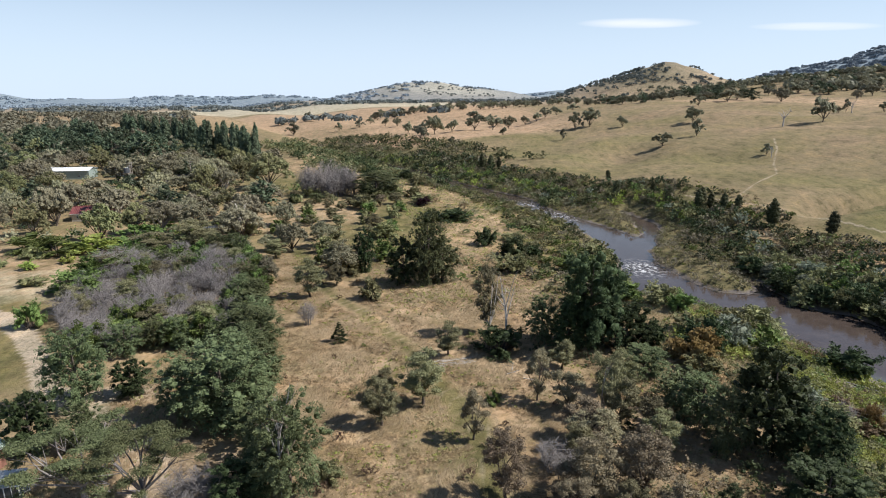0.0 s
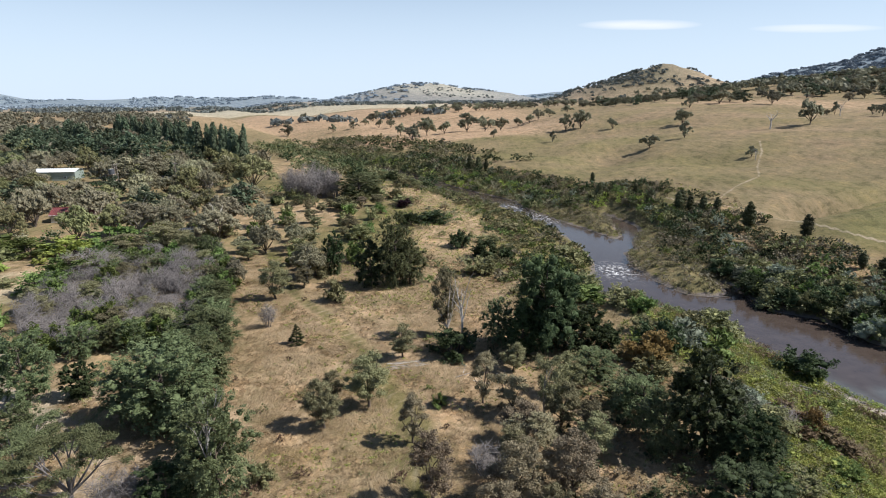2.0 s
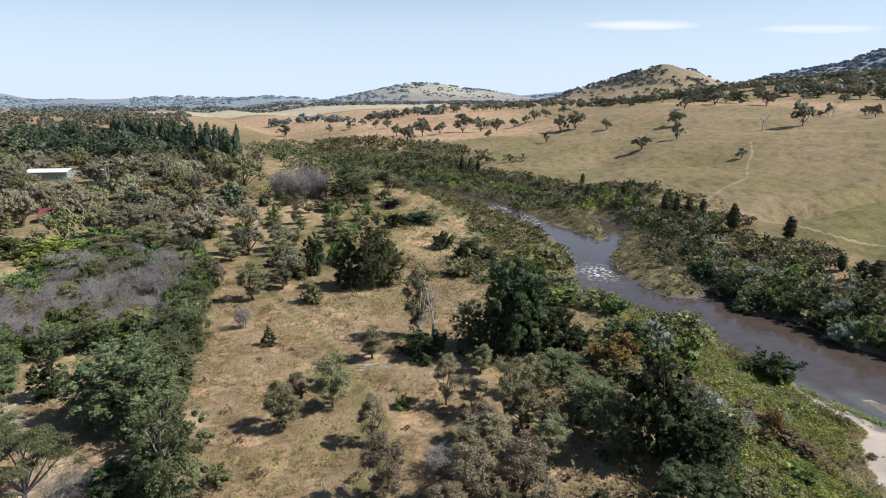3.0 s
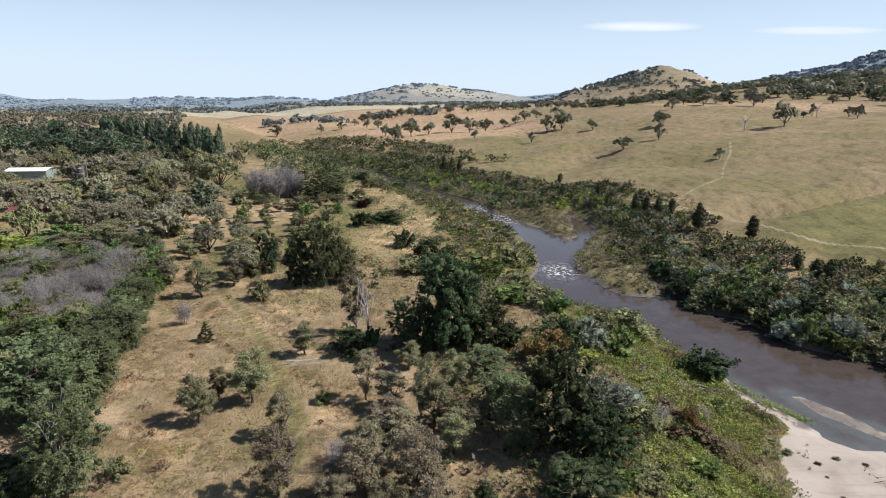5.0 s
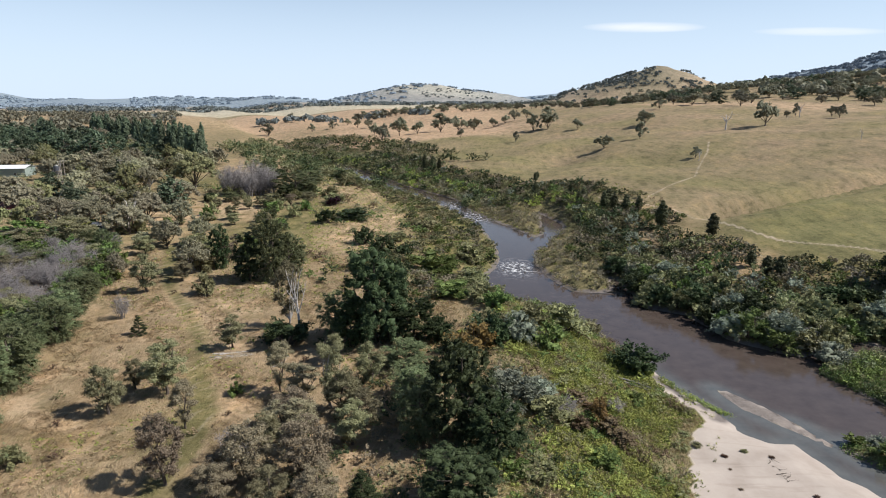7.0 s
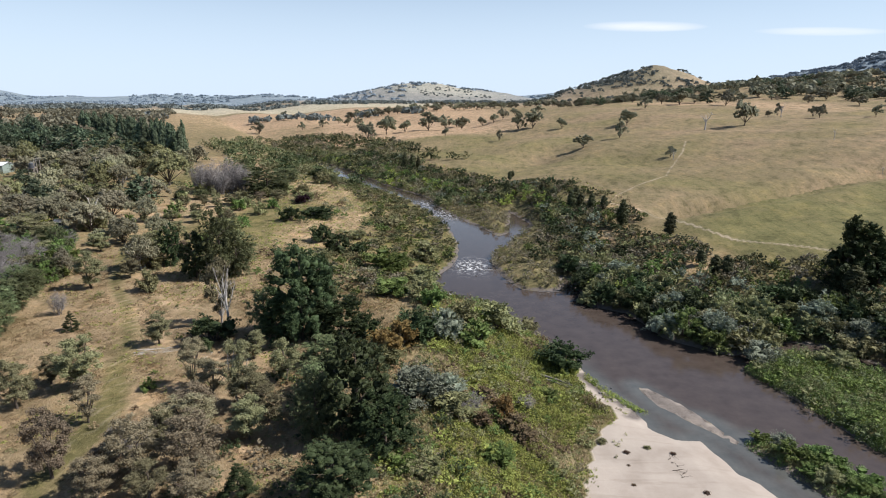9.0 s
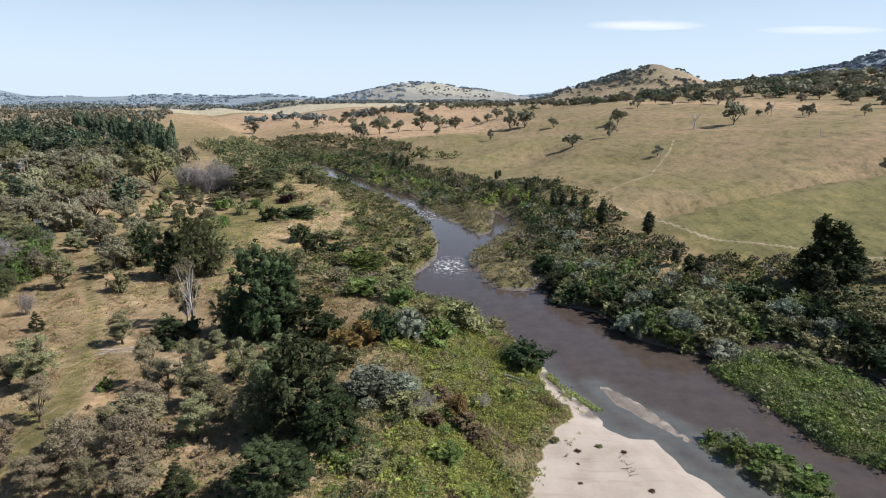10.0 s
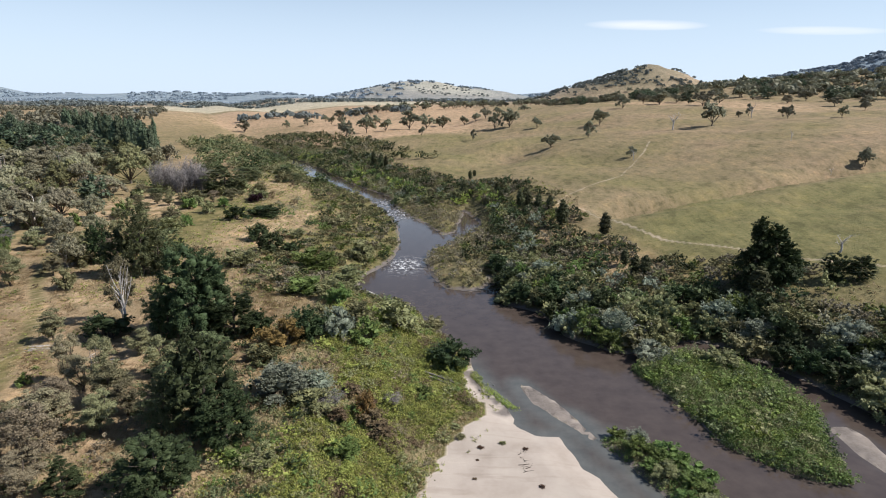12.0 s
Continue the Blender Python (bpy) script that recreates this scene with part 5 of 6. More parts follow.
def right_side(x, y):
    return edge_distance(RIGHT_BANK, x, y, False) < edge_distance(LEFT_BANK, x, y, False)


# the leafless thicket with its green edge
scatter(201, (-86, 84, -33, 156), 112, lambda x, y, z, d: (signed(THICKET, x, y) > 1.0) & (y < 138), 2.7, ["bare", "bare", "bare", "bare", "gum", "green"], (4.2, 7.4), (3.2, 7.6), "thicket trees")
scatter(202, (-90, 84, -30, 160), 30, lambda x, y, z, d: (np.abs(signed(THICKET, x, y)) < 2.0) & (x > -60), 3.2, ["elm", "green", "elm"], (4.5, 6.5), (4.5, 7.0), "thicket trees")
scatter(203, (-90, 120, -40, 160), 30, lambda x, y, z, d: (signed(THICKET, x, y) > -2) & (y > 122), 4.0, ["gum", "green", "elm", "bare", "green"], (5.0, 7.5), (4.5, 6.5), "thicket trees")
for i, (x, y) in enumerate(((-33, 97), (-31, 91), (-30.5, 85), (-29, 79), (-27, 73), (-25.5, 67), (-22, 61.5), (-18.5, 56.5), (-35, 104))):
    put("elm", x + 0.8 * math.sin(i * 2.3), y, 7.2 + 0.9 * math.sin(i * 1.7), 7.4 + 1.1 * math.sin(i * 2.9), group="thicket trees")
# eucalypts round the houses and up the valley
scatter(204, (-380, 165, -60, 490), 200, lambda x, y, z, d: (signed(FOREST, x, y) > 0) & (wobble(x, y, 16, 9) > -0.6) & (bump(x, y, -113, 189, 9, 8) < 0.45) & (bump(x, y, -176, 278, 10, 14) < 0.45) & (bump(x, y, -116, 262, 7, 12) < 0.5) & (bump(x, y, -142, 256, 11, 18) < 0.5) & (bump(x, y, -84, 285, 10, 40) < 0.5), 7.2,
        ["farg", "farg", "greenfar", "farg", "greenfar", "fardark"], (9, 15), (9, 14), "valley trees")
mass("valley_understorey", 224, (-300, 160, -60, 430), 330, lambda x, y, z, d: (signed(FOREST, x, y) > -6) & (bump(x, y, -84, 285, 10, 40) < 0.5) & (bump(x, y, -119, 192, 12, 7) < 0.5), 5.0, ["olive", "gum", "valley", "dark", "green"], (4, 8), (1.8, 4.2), "mixed shrubs beneath the valley eucalypts", 170, 0.22)
scatter(205, (-460, 355, -150, 550), 95, lambda x, y, z, d: signed(BELT, x, y) > 0, 9, ["fardark", "fardark", "fardark", "farg"], (12, 19), (13, 19), "dark tree belt")
for i in range(78):
    k = i / 51
    put("poplar", -112 - 132 * k + 2.5 * math.sin(i * 2.7), 350 + 154 * k + 5.0 * math.sin(i * 1.9), 6.0 + 1.3 * math.sin(i * 4.1), 21 + 3.5 * math.sin(i * 1.3), group="poplar row")
for i in range(12):
    put("poplar", -250 - 7 * i + 2 * math.sin(i * 3.1), 430 + 9 * i, 8.0, 20 + 3 * math.sin(i * 2.3), group="poplar row")
# the leafless purple-grey clump beside the green elm
for i in range(15):
    put("bare", -56 + 4.0 * (i % 5) - 1.5 * (i // 5) + 1.6 * math.sin(i * 3.3), 243 + 4.6 * (i // 5) + 2.3 * math.sin(i * 2.2), 9.0 + 1.5 * math.sin(i * 2.9), 12.5 + 3.0 * math.sin(i * 1.7), group="bare clump")
# far bank: a broad strip of shrubs, lower and thinner towards the pasture
scatter(206, (60, 60, 200, 150), 95, lambda x, y, z, d: (d > 0.1) & (d < 14) & ((x > 78) | (y < 122)) & right_side(x, y) & (signed(SIDE_BAR, x, y) < -3) & (edge_distance(RIGHT_BANK, x, y, False) < 14) & ~inside(ISLAND, x, y), 3.4,
        ["olive", "darkshrub", "green", "olive", "green", "blue", "darkshrub"], (4.8, 8.2), (3.4, 6.2), "far bank shrubs")
FAR_BANK = lambda x, y, d, wide: (d > 0.1) & (d < wide) & right_side(x, y) & (edge_distance(RIGHT_BANK, x, y, False) < wide) & ~inside(ISLAND, x, y) & ~inside(SMALL_ISLAND, x, y) & (signed(SIDE_BAR, x, y) < -2)
SPIT = lambda x, y: (x > 34) & (x < 80) & (y > 130) & (y < 242)
mass("spit_willows", 226, (34, 130, 80, 250), 170, lambda x, y, z, d: FAR_BANK(x, y, d, 16) & SPIT(x, y) & (d > 0.3), 1.9, ["valley", "gum", "valley", "olive"], (2.0, 3.6), (1.1, 2.4), "low grey-olive willows covering the river spit", 252, 0.14)
mass("far_bank_shrubs", 216, (-120, 60, 200, 480), 560, lambda x, y, z, d: FAR_BANK(x, y, d, 14) & (y > 100) & ~SPIT(x, y) & (d > 0.2), 2.5, ["olive", "dark", "valley", "elm", "olive", "dark", "lime"], (2.8, 6.0), (1.6, 4.2), "dense olive and dark shrubs along the far bank")
mass("far_bank_scrub", 217, (-60, 60, 230, 440), 800, lambda x, y, z, d: FAR_BANK(x, y, d, 38) & (d < 38 - 9 * ease(y, 190, 230)) & ((d > 12) | SPIT(x, y) & (d > 9)) & (edge_distance(TRACK_LOW, x, y, False) > 5) & (wobble(x, y, 7, 3) > -0.5) & ~inside(OPEN_BANK, x, y), 2.3,
     ["olive", "valley", "dark", "olive", "elm", "valley", "green", "dark"], (2.4, 5.2), (1.0, 3.2), "scrub of mixed greens above the far bank")
mass("upstream_far_scrub", 230, (-240, 350, 60, 640), 230, lambda x, y, z, d: (d > 2) & (d < 55) & right_side(x, y) & (wobble(x, y, 14, 4) > -0.5), 5.0,
     ["olive", "dark", "elm", "valley", "olive", "dark"], (5, 10), (2.4, 5.2), "thick scrub lining the river upstream", 168, 0.34)
mass("far_bank_bushes", 229, (-60, 110, 150, 430), 130, lambda x, y, z, d: FAR_BANK(x, y, d, 28) & (d > 1) & ~SPIT(x, y) & (edge_distance(TRACK_LOW, x, y, False) > 5), 4.5,
     ["olive", "elm", "dark", "dark", "olive", "green", "blue"], (3.5, 7.0), (3.0, 5.4), "taller rounded bushes standing out of the far bank scrub", 420, 0.19)
# near bank upstream, and the broad flat inside the bend
mass("near_bank_shrubs", 208, (-60, 112, 60, 420), 620, lambda x, y, z, d: (d > 1.2) & (d < 27) & ~right_side(x, y), 1.9, ["olive", "valley", "dark", "green", "olive", "olive", "elm"], (2.0, 4.2), (0.8, 2.2), "olive shrubs crowding the near bank")
mass("flat_shrubs", 209, (-30, 112, 45, 330), 90, lambda x, y, z, d: (d >= 14) & (d < 50) & ~right_side(x, y) & (wobble(x, y, 9, 6) > -0.25), 4.0,
     ["olive", "olive", "dark", "green", "brown", "olive", "valley"], (2.4, 4.6), (1.2, 2.6), "rounded shrubs dotted over the river flat", 294, 0.165)
mass("upstream_shrubs", 210, (-150, 300, 10, 560), 150, lambda x, y, z, d: (d > 1) & (d < 60) & ~right_side(x, y), 5, ["olive", "dark", "elm", "elm", "gum"], (6, 11), (3, 6), "thick green shrubs upstream on the near side", 210, 0.30)
# the near weedy bank and the dry paddock
mass("bank_bushes", 211, (28, 40, 72, 120), 210, lambda x, y, z, d: (signed(WEEDY, x, y) > -4) & (d > 1) & (signed(SAND, x, y) < -0.6), 1.7, ["weed", "green", "olive", "brown", "weed", "olive", "grey_gum", "green"], (1.3, 3.8), (0.8, 2.0), "low mixed bushes on the weedy bank", 336, 0.088)
GROVE = [(14, 56), (20, 49), (46, 45), (50, 58), (45, 78), (37, 96), (18, 97), (12, 88), (24, 80), (21, 68)]
mass("grove_undergrowth", 228, (10, 44, 52, 98), 130, lambda x, y, z, d: signed(GROVE, x, y) > 0, 2.0, ["dark", "gum", "elm", "olive", "dark", "grey_gum"], (1.8, 3.8), (0.9, 2.4), "dark undergrowth crowding beneath the riverside trees", 420, 0.09)
mass("paddock_bushes", 212, (-32, 40, 30, 125), 60, lambda x, y, z, d: (d > 22), 3.0, ["olive", "green", "brown", "straw"], (0.7, 1.9), (0.5, 1.3), "small bushes dotted over the dry paddock", 300, 0.08)
scatter(213, (-62, 128, -16, 240), 44, lambda x, y, z, d: d > 18, 5.0, ["olive", "gum", "greygum", "green", "gum"], (3.5, 7.0), (2.5, 6.5), "paddock bushes")
scatter(214, (-110, 120, -60, 190), 16, lambda x, y, z, d: d > 20, 6.0, ["green", "olive", "lime"], (3, 6), (1.5, 3.5), "paddock bushes")
scatter(220, (-66, 225, -5, 330), 30, lambda x, y, z, d: d > 8, 6.5, ["olive", "elm", "greenfar", "darkshrub"], (5, 10), (3, 6.5), "paddock bushes")
# islands
mass("island_growth", 225, (95, 58, 124, 101), 75, lambda x, y, z, d: signed(ISLAND, x, y) > 0.3, 1.9, ["green", "reed", "olive", "elm", "reed"], (1.8, 4.6), (0.9, 2.6), "rank green growth mounded on the island", 300, 0.09)
scatter(215, (95, 58, 124, 101), 6, lambda x, y, z, d: signed(ISLAND, x, y) > 1.6, 3.4, ["green", "lime", "olive", "green"], (2.0, 3.4), (0.9, 1.6), "island shrubs")
mass("island_edge_growth", 227, (95, 58, 124, 101), 70, lambda x, y, z, d: (signed(ISLAND, x, y) > -0.2) & (signed(ISLAND, x, y) < 1.5), 1.3, ["elm", "green", "dark", "green"], (1.4, 2.8), (0.9, 1.8), "darker growth overhanging the island's edge", 300, 0.09)
put("olive", 112.5, 92.5, 6.2, 4.2, label="grey-green shrub standing in the island's reeds", group="island shrubs")
scatter(216, (85, 44, 101, 74), 16, lambda x, y, z, d: signed(SMALL_ISLAND, x, y) > 0.6, 1.9, ["olive", "green", "blue", "green"], (2.6, 4.4), (1.4, 2.6), "island shrubs")
# trees along the crest of the grazed hill and up the wooded ridge
scatter(217, (130, 560, 620, 1000), 165, lambda x, y, z, d: (across(x, y) > 300) & (x - 29 > 0.19 * y) & (y > 560 + 0.25 * (330 - x)), 9.5, ["hillgum", "hillgum", "fardark"], (11, 19), (9, 13), "crest trees")
scatter(218, (300, 430, 1000, 1000), 190, lambda x, y, z, d: (across(x, y) > 385) & (x > 0.5 * y + 40), 12, ["hillgum", "farg", "hillgum"], (11, 18), (8, 13), "ridge trees")
scatter(219, (-120, 850, 230, 1180), 60, lambda x, y, z, d: np.abs(y - 1000 - 0.3 * x) < 75, 15, ["hillgum"], (13, 22), (10, 14), "plain trees")


def cover(name, seed, box, count, ok, leaves, radius, height, leaf_size, label, per=12, lumpy=0.0, long=1.0):
    """Low leafy growth nobody could count, in small mounds, as one object."""
    rng = np.random.default_rng(seed)
    x, y = rng.uniform(box[0], box[2], count * 4), rng.uniform(box[1], box[3], count * 4)
    z, d = land(x, y)
    k = np.flatnonzero(ok(x, y, z, d))[:count]
    n = len(k)
    r, h = rng.uniform(*radius, n), rng.uniform(*height, n)
    h = h * (1 + lumpy * np.clip(wobble(x[k], y[k], 0.9, 3) + 0.6 * wobble(x[k], y[k], 2.1, 8), -0.7, 1.4))
    v = rng.normal(0, 1, (n, per, 3))
    v[:, :, 2] = np.abs(v[:, :, 2])
    v /= np.linalg.norm(v, axis=2)[:, :, None]
    c = np.stack([x[k], y[k], z[k]], -1)[:, None, :] + v * rng.uniform(0.5, 1.0, (n, per, 1)) * np.stack([r, r, h], -1)[:, None, :]
    me = mesh_from(*leaf_quads(rng, c.reshape(-1, 3), v.reshape(-1, 3), leaf_size, 0.45, long), name)
    for leaf in leaves:
        me.materials.append(LEAF[leaf])
    patch = np.clip(((wobble(x[k], y[k], 3.7, seed % 7) * 0.7 + wobble(x[k], y[k], 1.1, seed % 5) * 0.5 + rng.normal(0, 0.2, n)) * 0.5 + 0.5) * len(leaves), 0, len(leaves) - 1).astype(np.int32)
    me.polygons.foreach_set("material_index", np.repeat(patch, per))
    return tagged(new(name, me), label, "plants", kind="stuff")


def tussocks(name, seed, box, count, ok, leaf, height, label, per=11, lodged=0.25):
    """Thin grass blades in tufts, combed over in swathes, as one object."""
    rng = np.random.default_rng(seed)
    x, y = rng.uniform(box[0], box[2], count * 4), rng.uniform(box[1], box[3], count * 4)
    z, d = land(x, y)
    k = np.flatnonzero(ok(x, y, z, d))[:count]
    n = len(k) * per
    foot = np.repeat(np.stack([x[k], y[k], z[k] - 0.03], -1), per, 0) + np.concatenate([rng.normal(0, 0.22, (n, 2)), np.zeros((n, 1))], 1)
    way = 3.0 * wobble(foot[:, 0], foot[:, 1], 3.4, 4) + rng.normal(0, 0.45, n)
    far = lodged * rng.uniform(0.3, 1.5, n)
    tip = foot + np.stack([np.cos(way) * far, np.sin(way) * far, rng.uniform(*height, n)], -1)
    a = way + np.pi / 2 + rng.normal(0, 0.5, n)
    w = np.stack([np.cos(a), np.sin(a), np.zeros(n)], -1) * rng.uniform(0.025, 0.06, (n, 1))
    me = mesh_from(np.stack([foot - w, foot + w, tip], 1).reshape(-1, 3), np.arange(3 * n).reshape(n, 3), name)
    me.materials.append(LEAF[leaf])
    return tagged(new(name, me), label, "grass", kind="stuff")


cover("reed_strip", 309, (68, 76, 78, 91), 420, lambda x, y, z, d: (edge_distance(REED_STRIP, x, y, False) < 0.75), ["lime", "weed", "reed"], (0.2, 0.4), (0.4, 0.9), 0.08, "strip of bright reeds between mud and shallows")
NEAR = lambda x, y, d: (d > 0.4) & (across(x, y) < -14) & (signed(SAND, x, y) < -0.3)
DRY_EDGE = lambda x, y: signed(WEEDY, x, y) + 2.2 * wobble(x, y, 3.0, 2) - 3.0 * ease(y, 78, 60)
cover("bank_weeds", 301, (25, 40, 75, 122), 19000, lambda x, y, z, d: (DRY_EDGE(x, y) > 1.5) & (d > 0.3) & (signed(SAND, x, y) < 0.3 + 0.8 * wobble(x, y, 1.7, 4)), ["brown", "olive", "weed", "weed", "green", "weed", "lime", "weed", "olive"], (0.2, 0.6), (0.2, 0.9), 0.078, "green weeds and brambles covering the riverbank", 10, 0.9, 1.6)
cover("bank_rough_grass", 310, (25, 40, 75, 122), 6500, lambda x, y, z, d: (signed(WEEDY, x, y) > -2.5) & (DRY_EDGE(x, y) < 2.6) & (d > 1) & (signed(SAND, x, y) < -0.4), ["straw", "olive", "straw", "weed", "straw", "olive"], (0.2, 0.5), (0.2, 0.7), 0.065, "rough olive and straw grass beside the weeds", 14, 0.7, 1.9)
cover("sand_edge_tufts", 311, (60, 40, 78, 94), 900, lambda x, y, z, d: (signed(SAND, x, y) > -0.2) & (edge_distance(WEEDY, x, y) < 2.4) & (wobble(x, y, 1.3, 6) > 0.25) & (d > 0.4), ["weed", "lime", "weed", "olive"], (0.15, 0.4), (0.2, 0.6), 0.06, "green tufts spilling onto the pale sand", 14, 0.5, 1.7)
tussocks("dry_bank_grass", 302, (20, 40, 75, 125), 5200, lambda x, y, z, d: NEAR(x, y, d) & (d < 36) & ((DRY_EDGE(x, y) < 2.0) | (wobble(x, y, 2.2, 7) > 0.45)), "straw", (0.15, 0.6), "dry straw-coloured grass among weeds", 11, 0.5)
tussocks("paddock_grass", 303, (-45, 38, 36, 150), 24000, lambda x, y, z, d: (d > 12) & (wobble(x, y, 4.3, 3) > -0.5) & (edge_distance(PADDOCK_TRACK, x, y, False) > 1.8), "straw", (0.08, 0.38), "tussocks of dry straw-coloured grass", 11, 0.6)
cover("paddock_weeds", 304, (-45, 38, 36, 150), 5600, lambda x, y, z, d: (d > 12) & (wobble(x, y, 6.3, 5) > 0.05), ["olive", "straw", "weed", "brown"], (0.15, 0.5), (0.1, 0.4), 0.08, "low olive weeds in the paddock")
cover("island_reeds", 305, (95, 58, 124, 101), 11000, lambda x, y, z, d: (signed(ISLAND, x, y) > 0.1), ["reed", "green", "olive", "green", "reed", "weed"], (0.3, 0.7), (0.5, 1.2), 0.080, "lush green reeds covering the island", 10, 0.9, 1.6)
cover("flat_grass", 306, (-40, 112, 55, 330), 8000, lambda x, y, z, d: (d > 0.5) & (d < 60) & ~right_side(x, y), ["olive", "straw", "weed", "straw"], (0.3, 0.9), (0.2, 0.7), 0.13, "rough olive and straw grass on the river flat")
cover("far_bank_brush", 307, (-40, 60, 180, 420), 7000, lambda x, y, z, d: FAR_BANK(x, y, d, 36), ["olive", "weed", "straw", "olive", "brown"], (0.4, 1.0), (0.3, 0.9), 0.15, "low brush and rank grass on the far bank")
cover("small_island_growth", 308, (85, 44, 101, 74), 900, lambda x, y, z, d: (signed(SMALL_ISLAND, x, y) > 0.1), ["green", "olive"], (0.25, 0.6), (0.3, 0.9), 0.1, "green growth on the small river island")


def far_woods(name, seed, box, count, ok, leaf, w, h, label, quads=36):
    """Far-off trees as rough leafy clumps in one object."""
    rng = np.random.default_rng(seed)
    x, y = rng.uniform(box[0], box[2], count * 8), rng.uniform(box[1], box[3], count * 8)
    z, d = land(x, y)
    k = np.flatnonzero(ok(x, y, z, d))[:count]
    n = len(k)
    ww, hh = rng.uniform(*w, n), rng.uniform(*h, n)
    v = rng.normal(0, 1, (n, quads, 3))
    v /= np.linalg.norm(v, axis=2)[:, :, None]
    v[:, :, 2] = np.abs(v[:, :, 2]) * 1.2 - 0.35
    r = rng.uniform(0.6, 1.0, (n, quads, 1))
    c = np.stack([x[k], y[k], z[k] + hh * 0.42], -1)[:, None, :] + v * r * np.stack([ww / 2, ww / 2, hh * 0.55], -1)[:, None, :]
    size = np.repeat(ww * 0.16, quads)[:, None]
    me = mesh_from(*leaf_quads(rng, c.reshape(-1, 3), v.reshape(-1, 3), size, 0.5), name)
    me.materials.append(LEAF[leaf])
    return tagged(new(name, me), label, "woods", kind="stuff")


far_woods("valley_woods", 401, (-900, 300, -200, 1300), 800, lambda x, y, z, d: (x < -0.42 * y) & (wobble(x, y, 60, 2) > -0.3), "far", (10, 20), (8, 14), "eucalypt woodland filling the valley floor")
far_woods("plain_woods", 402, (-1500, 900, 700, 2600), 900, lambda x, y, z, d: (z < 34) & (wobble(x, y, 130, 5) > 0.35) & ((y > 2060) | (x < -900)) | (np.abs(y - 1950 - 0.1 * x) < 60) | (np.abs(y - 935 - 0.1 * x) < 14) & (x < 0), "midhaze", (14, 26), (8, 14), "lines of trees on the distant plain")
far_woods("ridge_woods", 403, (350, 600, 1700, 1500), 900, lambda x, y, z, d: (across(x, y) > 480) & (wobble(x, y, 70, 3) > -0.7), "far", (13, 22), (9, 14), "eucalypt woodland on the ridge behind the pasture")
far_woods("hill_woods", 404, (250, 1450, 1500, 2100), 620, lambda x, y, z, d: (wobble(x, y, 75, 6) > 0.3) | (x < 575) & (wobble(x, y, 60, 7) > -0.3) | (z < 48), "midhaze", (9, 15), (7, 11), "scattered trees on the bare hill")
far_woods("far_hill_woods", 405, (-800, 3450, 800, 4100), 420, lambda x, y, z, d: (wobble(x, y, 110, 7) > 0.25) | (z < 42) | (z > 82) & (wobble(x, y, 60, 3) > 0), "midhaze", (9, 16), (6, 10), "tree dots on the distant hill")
# these two get their blue from haze painted into the leaves
far_woods("distant_woods", 406, (-4200, 2200, 1200, 4500), 1500, lambda x, y, z, d: (wobble(x, y, 300, 8) > -0.1) & ((z < 30) | (y > 3300)), "haze", (24, 46), (6, 10), "distant woodland coloured blue for haze")
far_woods("mountain_woods", 407, (1500, 3000, 4300, 4700), 1300, lambda x, y, z, d: (z > 60) & (wobble(x, y, 150, 2) > -0.75), "ridge", (30, 55), (9, 15), "forest on the distant mountain, coloured blue for haze", 30)
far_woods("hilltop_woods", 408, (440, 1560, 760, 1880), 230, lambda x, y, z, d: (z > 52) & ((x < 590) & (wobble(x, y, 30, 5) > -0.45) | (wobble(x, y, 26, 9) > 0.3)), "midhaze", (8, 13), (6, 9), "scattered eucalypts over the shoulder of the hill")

# ---- buildings, poles, timber and stones ----
def part(name, bm, material, parent, label=""):
    me = bpy.data.meshes.new(name)
    bm.to_mesh(me)
    bm.free()
    me.materials.append(material)
    o = new(name, me)
    o.parent = parent
    if label:
        o["label"] = label
    return o


def box_bm(x0, y0, z0, x1, y1, z1, bevel=0.0):
    bm = bmesh.new()
    bmesh.ops.create_cube(bm, size=1.0, matrix=Matrix.Translation(((x0 + x1) / 2, (y0 + y1) / 2, (z0 + z1) / 2)) @ Matrix.Diagonal((x1 - x0, y1 - y0, z1 - z0, 1)))
    if bevel:
        bmesh.ops.bevel(bm, geom=bm.edges[:], offset=bevel, segments=1, affect="EDGES")
    return bm


def ridged_slope(a, b, c, d, ribs, depth=0.04, thick=0.06):
    """A corrugated roof slope between the eaves a-b and the ridge d-c, with ribs running up it."""
    a, b, c, d = (Vector(p) for p in (a, b, c, d))
    up = (b - a).cross(d - a).normalized()
    bm, rows = bmesh.new(), []
    n = ribs * 4
    for i in range(n + 1):
        k = i / n
        o = up * depth * math.sin(k * ribs * 2 * math.pi)
        lo, hi = a.lerp(b, k) + o, d.lerp(c, k) + o
        rows.append([bm.verts.new(v) for v in (lo, hi, hi - up * thick, lo - up * thick)])
    for p, q in zip(rows, rows[1:]):
        for i in range(4):
            bm.faces.new((p[i], q[i], q[(i + 1) % 4], p[(i + 1) % 4]))
    bm.faces.new(rows[0])
    bm.faces.new(rows[-1][::-1])
    bmesh.ops.recalc_face_normals(bm, faces=bm.faces[:])
    return bm


